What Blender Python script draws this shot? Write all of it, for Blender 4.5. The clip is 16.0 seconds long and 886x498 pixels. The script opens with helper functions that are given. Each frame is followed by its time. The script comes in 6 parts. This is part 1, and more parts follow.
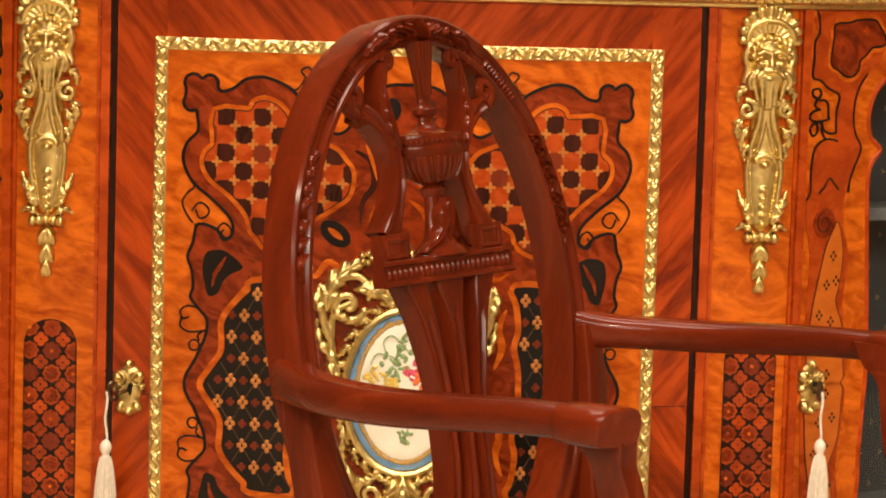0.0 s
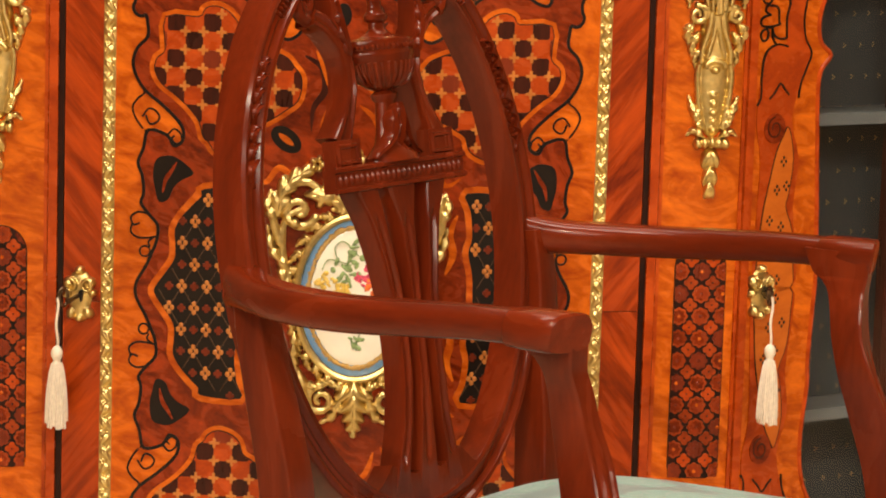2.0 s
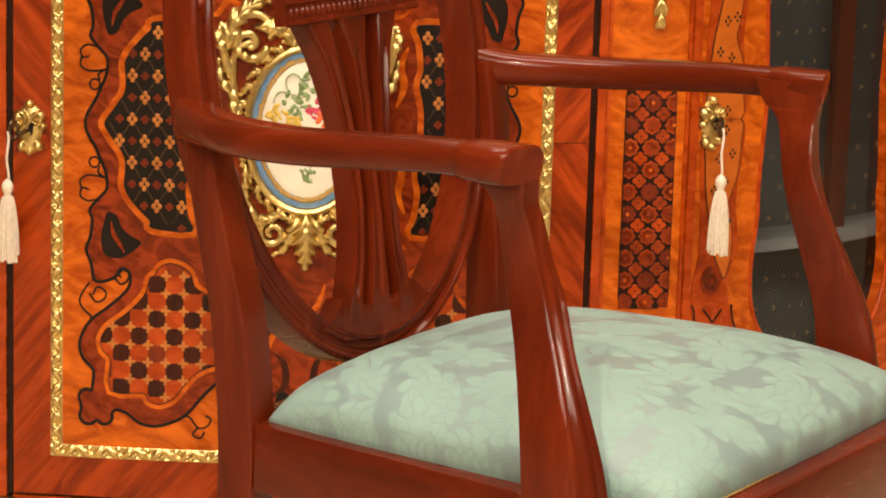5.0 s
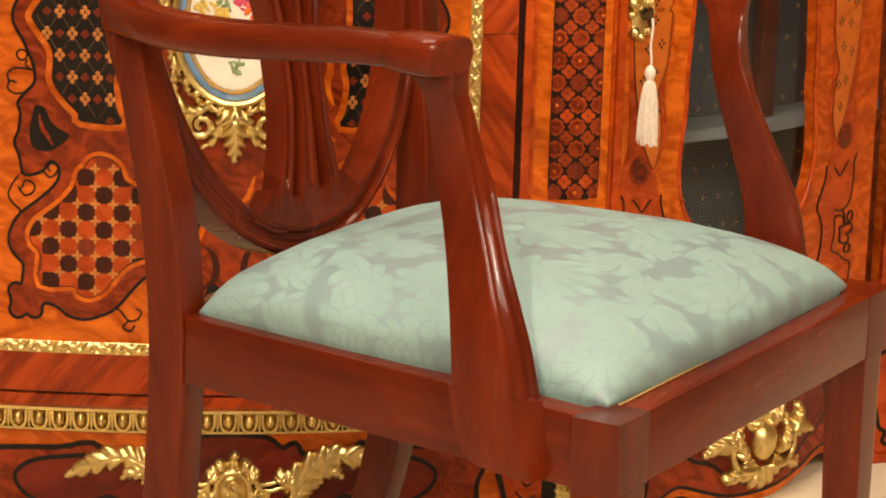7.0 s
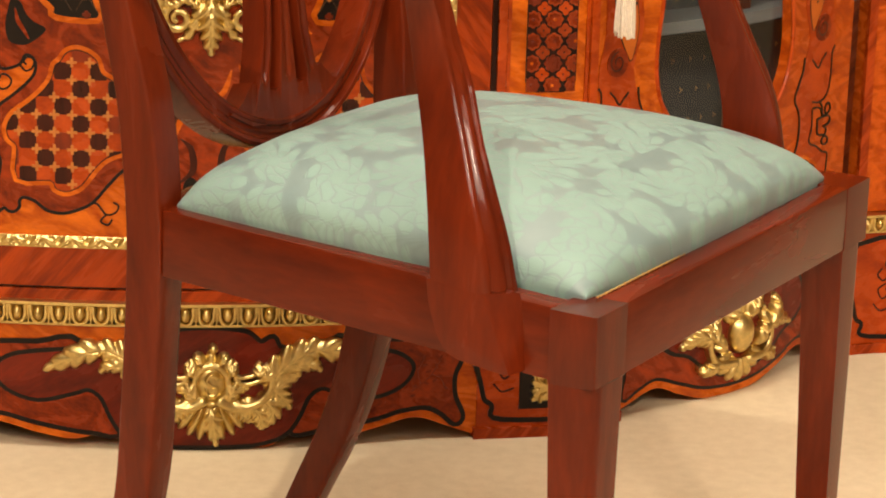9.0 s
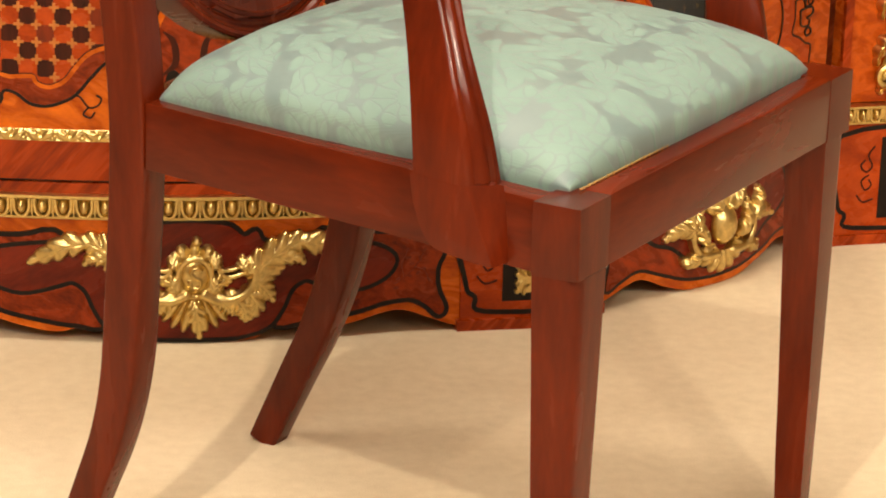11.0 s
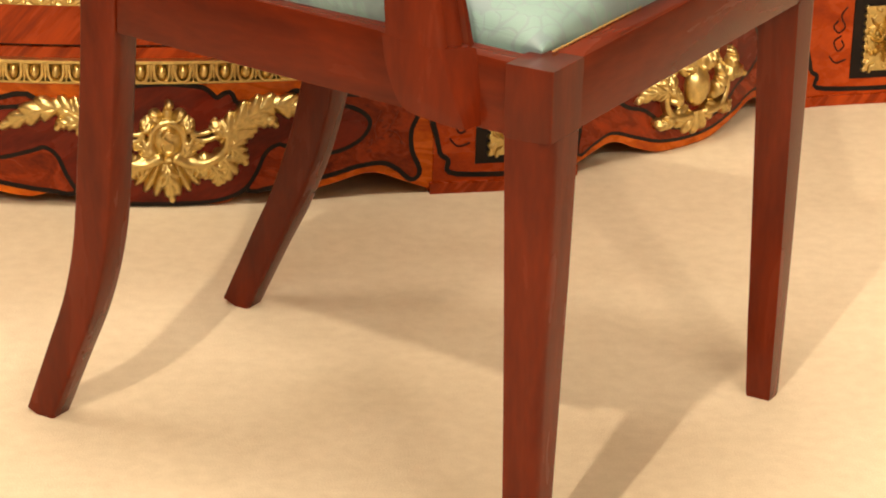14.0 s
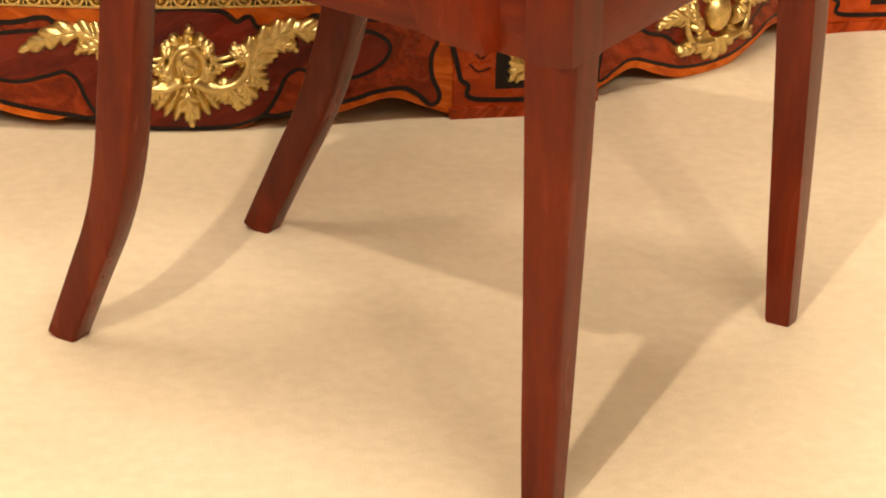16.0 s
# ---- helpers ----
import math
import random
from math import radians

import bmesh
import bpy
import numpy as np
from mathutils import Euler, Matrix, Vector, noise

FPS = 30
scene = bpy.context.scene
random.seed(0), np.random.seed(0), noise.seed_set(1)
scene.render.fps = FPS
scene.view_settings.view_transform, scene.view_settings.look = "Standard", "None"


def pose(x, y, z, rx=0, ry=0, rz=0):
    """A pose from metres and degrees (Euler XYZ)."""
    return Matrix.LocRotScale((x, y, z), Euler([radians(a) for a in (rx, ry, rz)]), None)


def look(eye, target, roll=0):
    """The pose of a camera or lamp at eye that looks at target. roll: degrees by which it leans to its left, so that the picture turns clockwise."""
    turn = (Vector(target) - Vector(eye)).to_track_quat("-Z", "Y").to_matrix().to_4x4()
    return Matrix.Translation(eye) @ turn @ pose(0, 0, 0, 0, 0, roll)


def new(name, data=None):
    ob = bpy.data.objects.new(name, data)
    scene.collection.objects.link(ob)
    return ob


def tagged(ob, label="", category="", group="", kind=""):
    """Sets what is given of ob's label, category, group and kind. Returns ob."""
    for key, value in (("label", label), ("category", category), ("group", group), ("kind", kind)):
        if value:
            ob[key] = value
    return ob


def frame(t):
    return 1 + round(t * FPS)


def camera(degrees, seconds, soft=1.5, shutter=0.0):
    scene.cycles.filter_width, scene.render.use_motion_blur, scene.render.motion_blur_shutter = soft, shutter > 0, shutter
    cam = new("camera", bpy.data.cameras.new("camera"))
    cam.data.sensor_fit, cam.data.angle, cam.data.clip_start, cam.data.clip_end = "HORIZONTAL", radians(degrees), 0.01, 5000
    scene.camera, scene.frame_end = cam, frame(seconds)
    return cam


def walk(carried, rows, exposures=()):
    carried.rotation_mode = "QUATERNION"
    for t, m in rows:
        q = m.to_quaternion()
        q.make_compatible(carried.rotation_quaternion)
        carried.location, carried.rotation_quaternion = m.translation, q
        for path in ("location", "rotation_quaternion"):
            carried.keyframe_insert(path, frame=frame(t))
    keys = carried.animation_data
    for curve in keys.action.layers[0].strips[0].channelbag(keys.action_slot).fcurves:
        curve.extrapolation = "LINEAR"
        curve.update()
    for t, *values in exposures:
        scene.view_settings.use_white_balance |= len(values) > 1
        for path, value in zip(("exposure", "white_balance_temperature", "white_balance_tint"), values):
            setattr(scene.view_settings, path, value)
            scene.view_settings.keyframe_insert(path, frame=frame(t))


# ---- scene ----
# camera on a tripod: it stands still and tilts down, drifting to the right
EYE = (0.0, 0.0, 1.0985)
cam = camera(17.46, 16.0, soft=1.9)
ROWS = [
    (0.0, 83.447, -1.650, 0.118),
    (0.5, 83.047, -1.756, -0.630),
    (1.0, 82.620, -1.823, -0.824),
    (1.5, 82.109, -1.783, -0.858),
    (2.0, 81.603, -1.707, -0.854),
    (2.5, 81.119, -1.684, -1.074),
    (3.0, 80.552, -1.702, -1.307),
    (5.5, 77.762, -1.623, -2.232),
    (6.0, 77.234, -1.626, -2.804),
    (6.5, 76.715, -1.739, -3.200),
    (7.0, 76.187, -1.708, -3.255),
    (7.5, 75.656, -1.729, -3.230),
    (8.0, 75.184, -1.708, -3.302),
    (8.5, 74.609, -1.602, -3.556),
    (9.0, 74.076, -1.686, -3.718),
    (11.5, 71.489, -1.658, -4.219),
    (12.0, 71.094, -1.685, -4.387),
    (12.5, 70.739, -1.705, -4.440),
    (13.0, 70.299, -1.617, -4.489),
    (13.5, 69.711, -1.559, -4.604),
    (14.0, 69.239, -1.618, -4.654),
    (14.5, 68.876, -1.582, -4.519),
    (15.0, 68.549, -1.609, -4.455),
    (15.5, 68.153, -1.591, -4.333),
    (16.0, 67.746, -1.634, -4.228),
]
walk(cam, [(t, pose(*EYE, rx, ry, rz)) for t, rx, ry, rz in ROWS])

# ---- light: warm showroom downlights and added fill in a closed room ----
world = bpy.data.worlds.new("world")
scene.world = world
world.use_nodes = True
world.node_tree.nodes["Background"].inputs[0].default_value = (1.0, 0.86, 0.68, 1)
world.node_tree.nodes["Background"].inputs[1].default_value = 0.25


def spot(place, target, watts, size, radius, blend=0.6):
    data = bpy.data.lights.new("key_fill_spot", "SPOT")
    data.energy, data.spot_size, data.spot_blend, data.shadow_soft_size = watts, radians(size), blend, radius
    data.color = (1.0, 0.815, 0.605)
    ob = new("key_fill_spot", data)
    ob.matrix_world = look(place, target)
    return ob


def fill_panel(place, target, watts, sx, sy):
    data = bpy.data.lights.new("fill_panel", "AREA")
    data.energy, data.shape, data.size, data.size_y = watts, "RECTANGLE", sx, sy
    data.color = (1.0, 0.865, 0.69)
    ob = new("fill_panel", data)
    ob.matrix_world = look(place, target)
    return ob


# two showroom spots, placed from the chair's shadows on the floor
spot((-0.76, -0.10, 2.80), (0.16, 2.15, 0.0), 300, 44, 0.026, 1.0)
spot((1.95, 0.41, 2.80), (0.35, 2.66, 0.5), 26, 70, 0.032)
# extra spot without a known source, added to brighten the cabinet's right half
spot((1.0, -0.94, 2.80), (0.70, 2.95, 0.95), 215, 42, 0.05, 0.9)
# unseen area lamps, no fittings of the room, added for back light and soft fill
fill_panel((0.35, 3.50, 2.86), (0.35, 3.35, 0.0), 22, 1.8, 0.4)
fill_panel((0.6, -1.04, 2.86), (0.6, -0.54, 0.0), 405, 5.0, 2.4)
fill_panel((-0.15, 2.25, 2.86), (-0.15, 2.25, 0.0), 56, 1.6, 0.6)


# ---- materials ----
def material(name, rough=0.5, metal=0.0, coat=0.0):
    m = bpy.data.materials.new(name)
    m.use_nodes = True
    b = m.node_tree.nodes["Principled BSDF"]
    b.inputs["Roughness"].default_value = rough
    b.inputs["Metallic"].default_value = metal
    b.inputs["Coat Weight"].default_value = coat
    b.inputs["Coat Roughness"].default_value = 0.09
    return m, m.node_tree.nodes, m.node_tree.links, b


def wood(name, dark, light, scale=(6, 6, 60), rough=0.32, coat=0.35, bump=0.04, turn=(0, 0, 0), wave=0.0, spec=0.16, coat_rough=0.09):
    """Polished wood or veneer: stretched grain, broad figure and fine pores."""
    m, n, l, b = material(name, rough, 0, coat)
    b.inputs["Specular IOR Level"].default_value = spec
    b.inputs["Coat Roughness"].default_value = coat_rough
    tc = n.new("ShaderNodeTexCoord")
    mp = n.new("ShaderNodeMapping")
    mp.vector_type = "TEXTURE"
    mp.inputs["Scale"].default_value = [1 / a for a in scale]
    mp.inputs["Rotation"].default_value = [radians(a) for a in turn]
    l.new(tc.outputs["Object"], mp.inputs[0])
    oi = n.new("ShaderNodeObjectInfo")
    ad = n.new("ShaderNodeVectorMath")
    ad.operation = "MULTIPLY_ADD"
    l.new(oi.outputs["Random"], ad.inputs[0])
    ad.inputs[1].default_value = (7.1, 3.3, 9.7)
    l.new(mp.outputs[0], ad.inputs[2])
    big, fine = n.new("ShaderNodeTexNoise"), n.new("ShaderNodeTexNoise")
    big.inputs["Scale"].default_value, big.inputs["Detail"].default_value = 1.0, 5
    big.inputs["Distortion"].default_value = 0.6 + wave
    fine.inputs["Scale"].default_value, fine.inputs["Detail"].default_value = 9.0, 6
    l.new(ad.outputs[0], big.inputs["Vector"])
    l.new(ad.outputs[0], fine.inputs["Vector"])
    mix = n.new("ShaderNodeMath")
    mix.operation = "MULTIPLY_ADD"
    l.new(fine.outputs[0], mix.inputs[0])
    mix.inputs[1].default_value = 0.28
    l.new(big.outputs[0], mix.inputs[2])
    ramp = n.new("ShaderNodeValToRGB")
    ramp.color_ramp.elements[0].position, ramp.color_ramp.elements[1].position = 0.42, 0.92
    ramp.color_ramp.elements[0].color = (*dark, 1)
    ramp.color_ramp.elements[1].color = (*light, 1)
    l.new(mix.outputs[0], ramp.inputs[0])
    l.new(ramp.outputs[0], b.inputs["Base Color"])
    bp = n.new("ShaderNodeBump")
    bp.inputs["Strength"].default_value, bp.inputs["Distance"].default_value = bump * 4, 0.001
    l.new(fine.outputs[0], bp.inputs["Height"])
    l.new(bp.outputs[0], b.inputs["Normal"])
    rr = n.new("ShaderNodeMapRange")
    rr.inputs["To Min"].default_value, rr.inputs["To Max"].default_value = rough * 0.8, rough * 1.3
    l.new(big.outputs[0], rr.inputs["Value"])
    l.new(rr.outputs[0], b.inputs["Roughness"])
    return m


RED_DARK, RED_LIGHT = (0.064, 0.0072, 0.0018), (0.140, 0.0164, 0.0033)
MAHOGANY = wood("mahogany", RED_DARK, RED_LIGHT, (26, 26, 5), 0.25, 0.31, 0.012, spec=0.06, coat_rough=0.12)
MAHOGANY_B = wood("mahogany_grain_back", RED_DARK, RED_LIGHT, (26, 5, 26), 0.25, 0.31, 0.012, spec=0.06, coat_rough=0.12)
MAHOGANY_A = wood("mahogany_grain_across", RED_DARK, RED_LIGHT, (5, 26, 26), 0.25, 0.31, 0.012, spec=0.06, coat_rough=0.12)
KINGWOOD_P = wood("kingwood_slanting_right", (0.12, 0.0105, 0.0018), (0.48, 0.063, 0.005), (60, 60, 5), 0.26, 0.08, turn=(0, 40, 0))
KINGWOOD_N = wood("kingwood_slanting_left", (0.12, 0.0105, 0.0018), (0.48, 0.063, 0.005), (60, 60, 5), 0.26, 0.08, turn=(0, -40, 0))
SATINWOOD = wood("satinwood", (0.27, 0.036, 0.002), (0.67, 0.150, 0.0065), (15, 15, 32), 0.26, 0.07, wave=1.4, turn=(0, 12, 0))
REDWOOD = wood("dark_red_veneer", (0.060, 0.0055, 0.0025), (0.19, 0.019, 0.006), (30, 30, 9), 0.26, 0.12, turn=(0, 60, 0))
SATINWOOD_PALE = wood("pale_satinwood", (0.40, 0.088, 0.008), (0.56, 0.14, 0.013), (30, 30, 60), 0.28, 0.4)
SATINWOOD_RED = wood("red_satinwood", (0.24, 0.030, 0.002), (0.58, 0.105, 0.006), (22, 22, 40), 0.26, 0.07, wave=1.0)
PADOUK = wood("padouk", (0.080, 0.0085, 0.0018), (0.31, 0.037, 0.004), (22, 22, 36), 0.26, 0.08, turn=(0, 25, 0), wave=1.2)
PADOUK_LIGHT = wood("light_padouk", (0.24, 0.027, 0.003), (0.47, 0.067, 0.006), (25, 25, 40), 0.26, 0.07)
ROSETTE = wood("orange_padouk", (0.16, 0.020, 0.003), (0.36, 0.052, 0.006), (60, 60, 60), 0.28, 0.08)
ROSEWOOD = wood("rosewood", (0.018, 0.0035, 0.002), (0.060, 0.0090, 0.0035), (90, 90, 12), 0.28, 0.06)
ROSEWOOD_RED = wood("red_rosewood", (0.10, 0.014, 0.005), (0.20, 0.026, 0.006), (60, 60, 12), 0.28, 0.06)
WALNUT = wood("grey_walnut", (0.045, 0.022, 0.012), (0.085, 0.044, 0.024), (60, 60, 12), 0.28, 0.06)
BOXWOOD = wood("boxwood", (0.36, 0.115, 0.022), (0.52, 0.19, 0.038), (60, 60, 60), 0.3, 0.4)
EBONY_BROWN = wood("brown_ebony", (0.008, 0.0025, 0.0018), (0.026, 0.0055, 0.003), (60, 60, 30), 0.3, 0.06)
EBONY = wood("ebonised_wood", (0.005, 0.003, 0.003), (0.013, 0.008, 0.006), (20, 20, 20), 0.3, 0.08)


def plain(name, colour, rough, metal=0.0, coat=0.0, vary=0.12, scale=40.0, bump=0.0):
    """A surface of one colour with a faint mottle and fine relief."""
    m, n, l, b = material(name, rough, metal, coat)
    tc, no = n.new("ShaderNodeTexCoord"), n.new("ShaderNodeTexNoise")
    no.inputs["Scale"].default_value, no.inputs["Detail"].default_value = scale, 5
    l.new(tc.outputs["Object"], no.inputs["Vector"])
    r = n.new("ShaderNodeValToRGB")
    r.color_ramp.elements[0].position, r.color_ramp.elements[1].position = 0.3, 0.7
    r.color_ramp.elements[0].color = (*[c * (1 - vary) for c in colour], 1)
    r.color_ramp.elements[1].color = (*[min(1, c * (1 + vary)) for c in colour], 1)
    l.new(no.outputs[0], r.inputs[0])
    l.new(r.outputs[0], b.inputs["Base Color"])
    if bump:
        bp = n.new("ShaderNodeBump")
        bp.inputs["Strength"].default_value, bp.inputs["Distance"].default_value = bump, 0.002
        l.new(no.outputs[0], bp.inputs["Height"])
        l.new(bp.outputs[0], b.inputs["Normal"])
    return m


GILT = plain("gilt_bronze", (0.64, 0.49, 0.20), 0.33, 1.0, 0, 0.18, 160, 0.05)
GILT_PAINT = plain("gold_paint", (0.48, 0.30, 0.09), 0.4, 0.3, 0, 0.2, 300)
BLUE_GLAZE = plain("blue_glaze", (0.16, 0.33, 0.60), 0.12, 0, 0.6, 0.12, 120)
PORCELAIN = plain("white_porcelain", (0.82, 0.79, 0.68), 0.12, 0, 0.6, 0.03, 60)
ROSE_PAINT = plain("rose_paint", (0.55, 0.06, 0.12), 0.2, 0, 0.4, 0.6, 260)
ORANGE_PAINT = plain("orange_paint", (0.72, 0.14, 0.03), 0.2, 0, 0.4, 0.4, 260)
YELLOW_PAINT = plain("yellow_paint", (0.72, 0.50, 0.10), 0.2, 0, 0.4, 0.35, 260)
GREEN_PAINT = plain("green_paint", (0.20, 0.29, 0.12), 0.2, 0, 0.4, 0.5, 260)
LINING = plain("slate_lining", (0.014, 0.020, 0.023), 0.8, 0, 0, 0.2, 15, 0.2)
SHELF_GLARE = plain("pale_shelf_glare", (0.085, 0.095, 0.10), 0.6, 0, 0, 0.08, 30)
STEEL = plain("dark_steel", (0.16, 0.11, 0.07), 0.35, 1.0, 0, 0.2, 120, 0.2)
SILK = plain("cream_silk", (0.72, 0.64, 0.54), 0.55, 0, 0, 0.1, 200)
GLASS, _, _, _b = material("cabinet_glass", 0.03)
_b.inputs["Transmission Weight"].default_value, _b.inputs["IOR"].default_value = 1.0, 1.45
_b.inputs["Base Color"].default_value = (0.96, 0.98, 0.97, 1)


def cloth(name, colour, other):
    m, n, l, b = material(name, 0.75)
    b.inputs["Sheen Weight"].default_value = 0.2
    no = n.new("ShaderNodeTexNoise")
    no.inputs["Scale"].default_value, no.inputs["Detail"].default_value = 7, 8
    tc = n.new("ShaderNodeTexCoord")
    l.new(tc.outputs["Object"], no.inputs["Vector"])
    r = n.new("ShaderNodeValToRGB")
    r.color_ramp.elements[0].color, r.color_ramp.elements[1].color = (*colour, 1), (*other, 1)
    r.color_ramp.elements[0].position, r.color_ramp.elements[1].position = 0.47, 0.53
    l.new(no.outputs[0], r.inputs[0])
    l.new(r.outputs[0], b.inputs["Base Color"])
    return m


def damask(name):
    """Woven damask: mirrored lobed leaves with veins, matt on a smoother, darker satin ground, with a fine ribbed weave."""
    m, n, l, b = material(name, 0.6)
    b.inputs["Sheen Weight"].default_value, b.inputs["Sheen Roughness"].default_value = 0.10, 0.3

    def math2(op, a, c=0.0, d=0.0):
        node = n.new("ShaderNodeMath")
        node.operation = op
        for i, v in enumerate((a, c, d)):
            if isinstance(v, (int, float)):
                node.inputs[i].default_value = v
            else:
                l.new(v, node.inputs[i])
        return node.outputs[0]

    def soft(value, lo, hi):
        node = n.new("ShaderNodeMapRange")
        node.interpolation_type = "SMOOTHSTEP"
        node.inputs["From Min"].default_value, node.inputs["From Max"].default_value = lo, hi
        l.new(value, node.inputs["Value"])
        return node.outputs[0]

    tc, sep = n.new("ShaderNodeTexCoord"), n.new("ShaderNodeSeparateXYZ")
    l.new(tc.outputs["Object"], sep.inputs[0])
    wander, drift = n.new("ShaderNodeTexNoise"), n.new("ShaderNodeSeparateColor")
    wander.inputs["Scale"].default_value, wander.inputs["Detail"].default_value = 26.0, 1.5
    l.new(tc.outputs["Object"], wander.inputs["Vector"])
    l.new(wander.outputs[1], drift.inputs[0])
    # the repeat is mirrored about the seat's middle, and runs on down over the pad's edge
    fall = math2("MULTIPLY_ADD", math2("SUBTRACT", 0.532, sep.outputs[2]), 3.0, 1.0)
    u = math2("PINGPONG", math2("MULTIPLY_ADD", math2("SUBTRACT", sep.outputs[0], 0.2625), fall, 2.0), 0.105)
    v = math2("FLOORED_MODULO", math2("MULTIPLY_ADD", math2("SUBTRACT", sep.outputs[1], 0.10), fall, 2.6), 0.26)
    u = math2("MULTIPLY_ADD", math2("SUBTRACT", drift.outputs[0], 0.5), 0.026, u)
    v = math2("MULTIPLY_ADD", math2("SUBTRACT", drift.outputs[1], 0.5), 0.026, v)

    def acanthus(cu, cv, long, wide, turn, lobes, swirl):
        """A lobed leaf that curls about its heart; its veins run in from between the lobes."""
        du, dv = math2("SUBTRACT", u, cu), math2("SUBTRACT", v, cv)
        c, d = math.cos(turn), math.sin(turn)
        x = math2("MULTIPLY_ADD", du, c / wide, math2("MULTIPLY", dv, d / wide))
        y = math2("MULTIPLY_ADD", du, -d / long, math2("MULTIPLY", dv, c / long))
        rad = math2("SQRT", math2("ADD", math2("MULTIPLY", x, x), math2("MULTIPLY", y, y)))
        turned = math2("MULTIPLY_ADD", math2("ARCTAN2", y, x), lobes / 2, math2("MULTIPLY", rad, swirl))
        lobe = math2("ABSOLUTE", math2("SINE", turned))
        shape = soft(math2("SUBTRACT", math2("MULTIPLY_ADD", lobe, 0.27, 0.78), rad), -0.01, 0.07)
        vein = math2("MAXIMUM", math2("MULTIPLY", soft(math2("MULTIPLY", lobe, -1.0), -0.42, -0.14), soft(rad, 0.18, 0.34)), soft(math2("MULTIPLY", math2("ABSOLUTE", math2("SINE", math2("MULTIPLY_ADD", lobe, 0.9, math2("MULTIPLY", rad, 9.0)))), -1.0), -0.30, -0.08))
        return math2("MULTIPLY", shape, math2("MULTIPLY_ADD", vein, -0.80, 1.0))

    fig = acanthus(0.0, 0.060, 0.060, 0.042, 0.0, 11, 2.2)
    for leaf_at in ((0.066, 0.028, 0.046, 0.032, 0.7, 9, 3.5), (0.105, 0.105, 0.056, 0.040, 0.0, 11, -2.4), (0.044, 0.140, 0.048, 0.030, -0.8, 9, -3.5), (0.0, 0.205, 0.040, 0.028, 0.0, 8, 2.0), (0.082, 0.205, 0.050, 0.033, 1.0, 9, 3.2), (0.036, 0.250, 0.030, 0.022, -0.5, 7, -3.0)):
        fig = math2("MAXIMUM", fig, acanthus(*leaf_at))
    r = n.new("ShaderNodeValToRGB")
    r.color_ramp.elements[0].color, r.color_ramp.elements[1].color = (0.168, 0.242, 0.245, 1), (0.222, 0.332, 0.304, 1)
    l.new(fig, r.inputs[0])
    weave, slub = n.new("ShaderNodeTexWave"), n.new("ShaderNodeTexNoise")
    weave.inputs["Scale"].default_value, weave.inputs["Distortion"].default_value = 420, 1.5
    slub.inputs["Scale"].default_value, slub.inputs["Detail"].default_value = 30, 6
    l.new(tc.outputs["Object"], weave.inputs["Vector"])
    l.new(tc.outputs["Object"], slub.inputs["Vector"])
    tone, tone2 = n.new("ShaderNodeMixRGB"), n.new("ShaderNodeMixRGB")
    tone.blend_type, tone.inputs[0].default_value = "MULTIPLY", 0.08
    tone2.blend_type, tone2.inputs[0].default_value = "OVERLAY", 0.10
    l.new(r.outputs[0], tone.inputs[1])
    l.new(weave.outputs[0], tone.inputs[2])
    l.new(tone.outputs[0], tone2.inputs[1])
    l.new(slub.outputs[0], tone2.inputs[2])
    l.new(tone2.outputs[0], b.inputs["Base Color"])
    for name_in, lo, hi in (("Roughness", 0.42, 0.66), ("Specular IOR Level", 0.80, 0.20)):
        ro = n.new("ShaderNodeMapRange")
        ro.inputs["To Min"].default_value, ro.inputs["To Max"].default_value = lo, hi
        l.new(fig, ro.inputs["Value"])
        l.new(ro.outputs[0], b.inputs[name_in])
    bp = n.new("ShaderNodeBump")
    bp.inputs["Strength"].default_value, bp.inputs["Distance"].default_value = 0.20, 0.0006
    l.new(fig, bp.inputs["Height"])
    l.new(bp.outputs[0], b.inputs["Normal"])
    return m


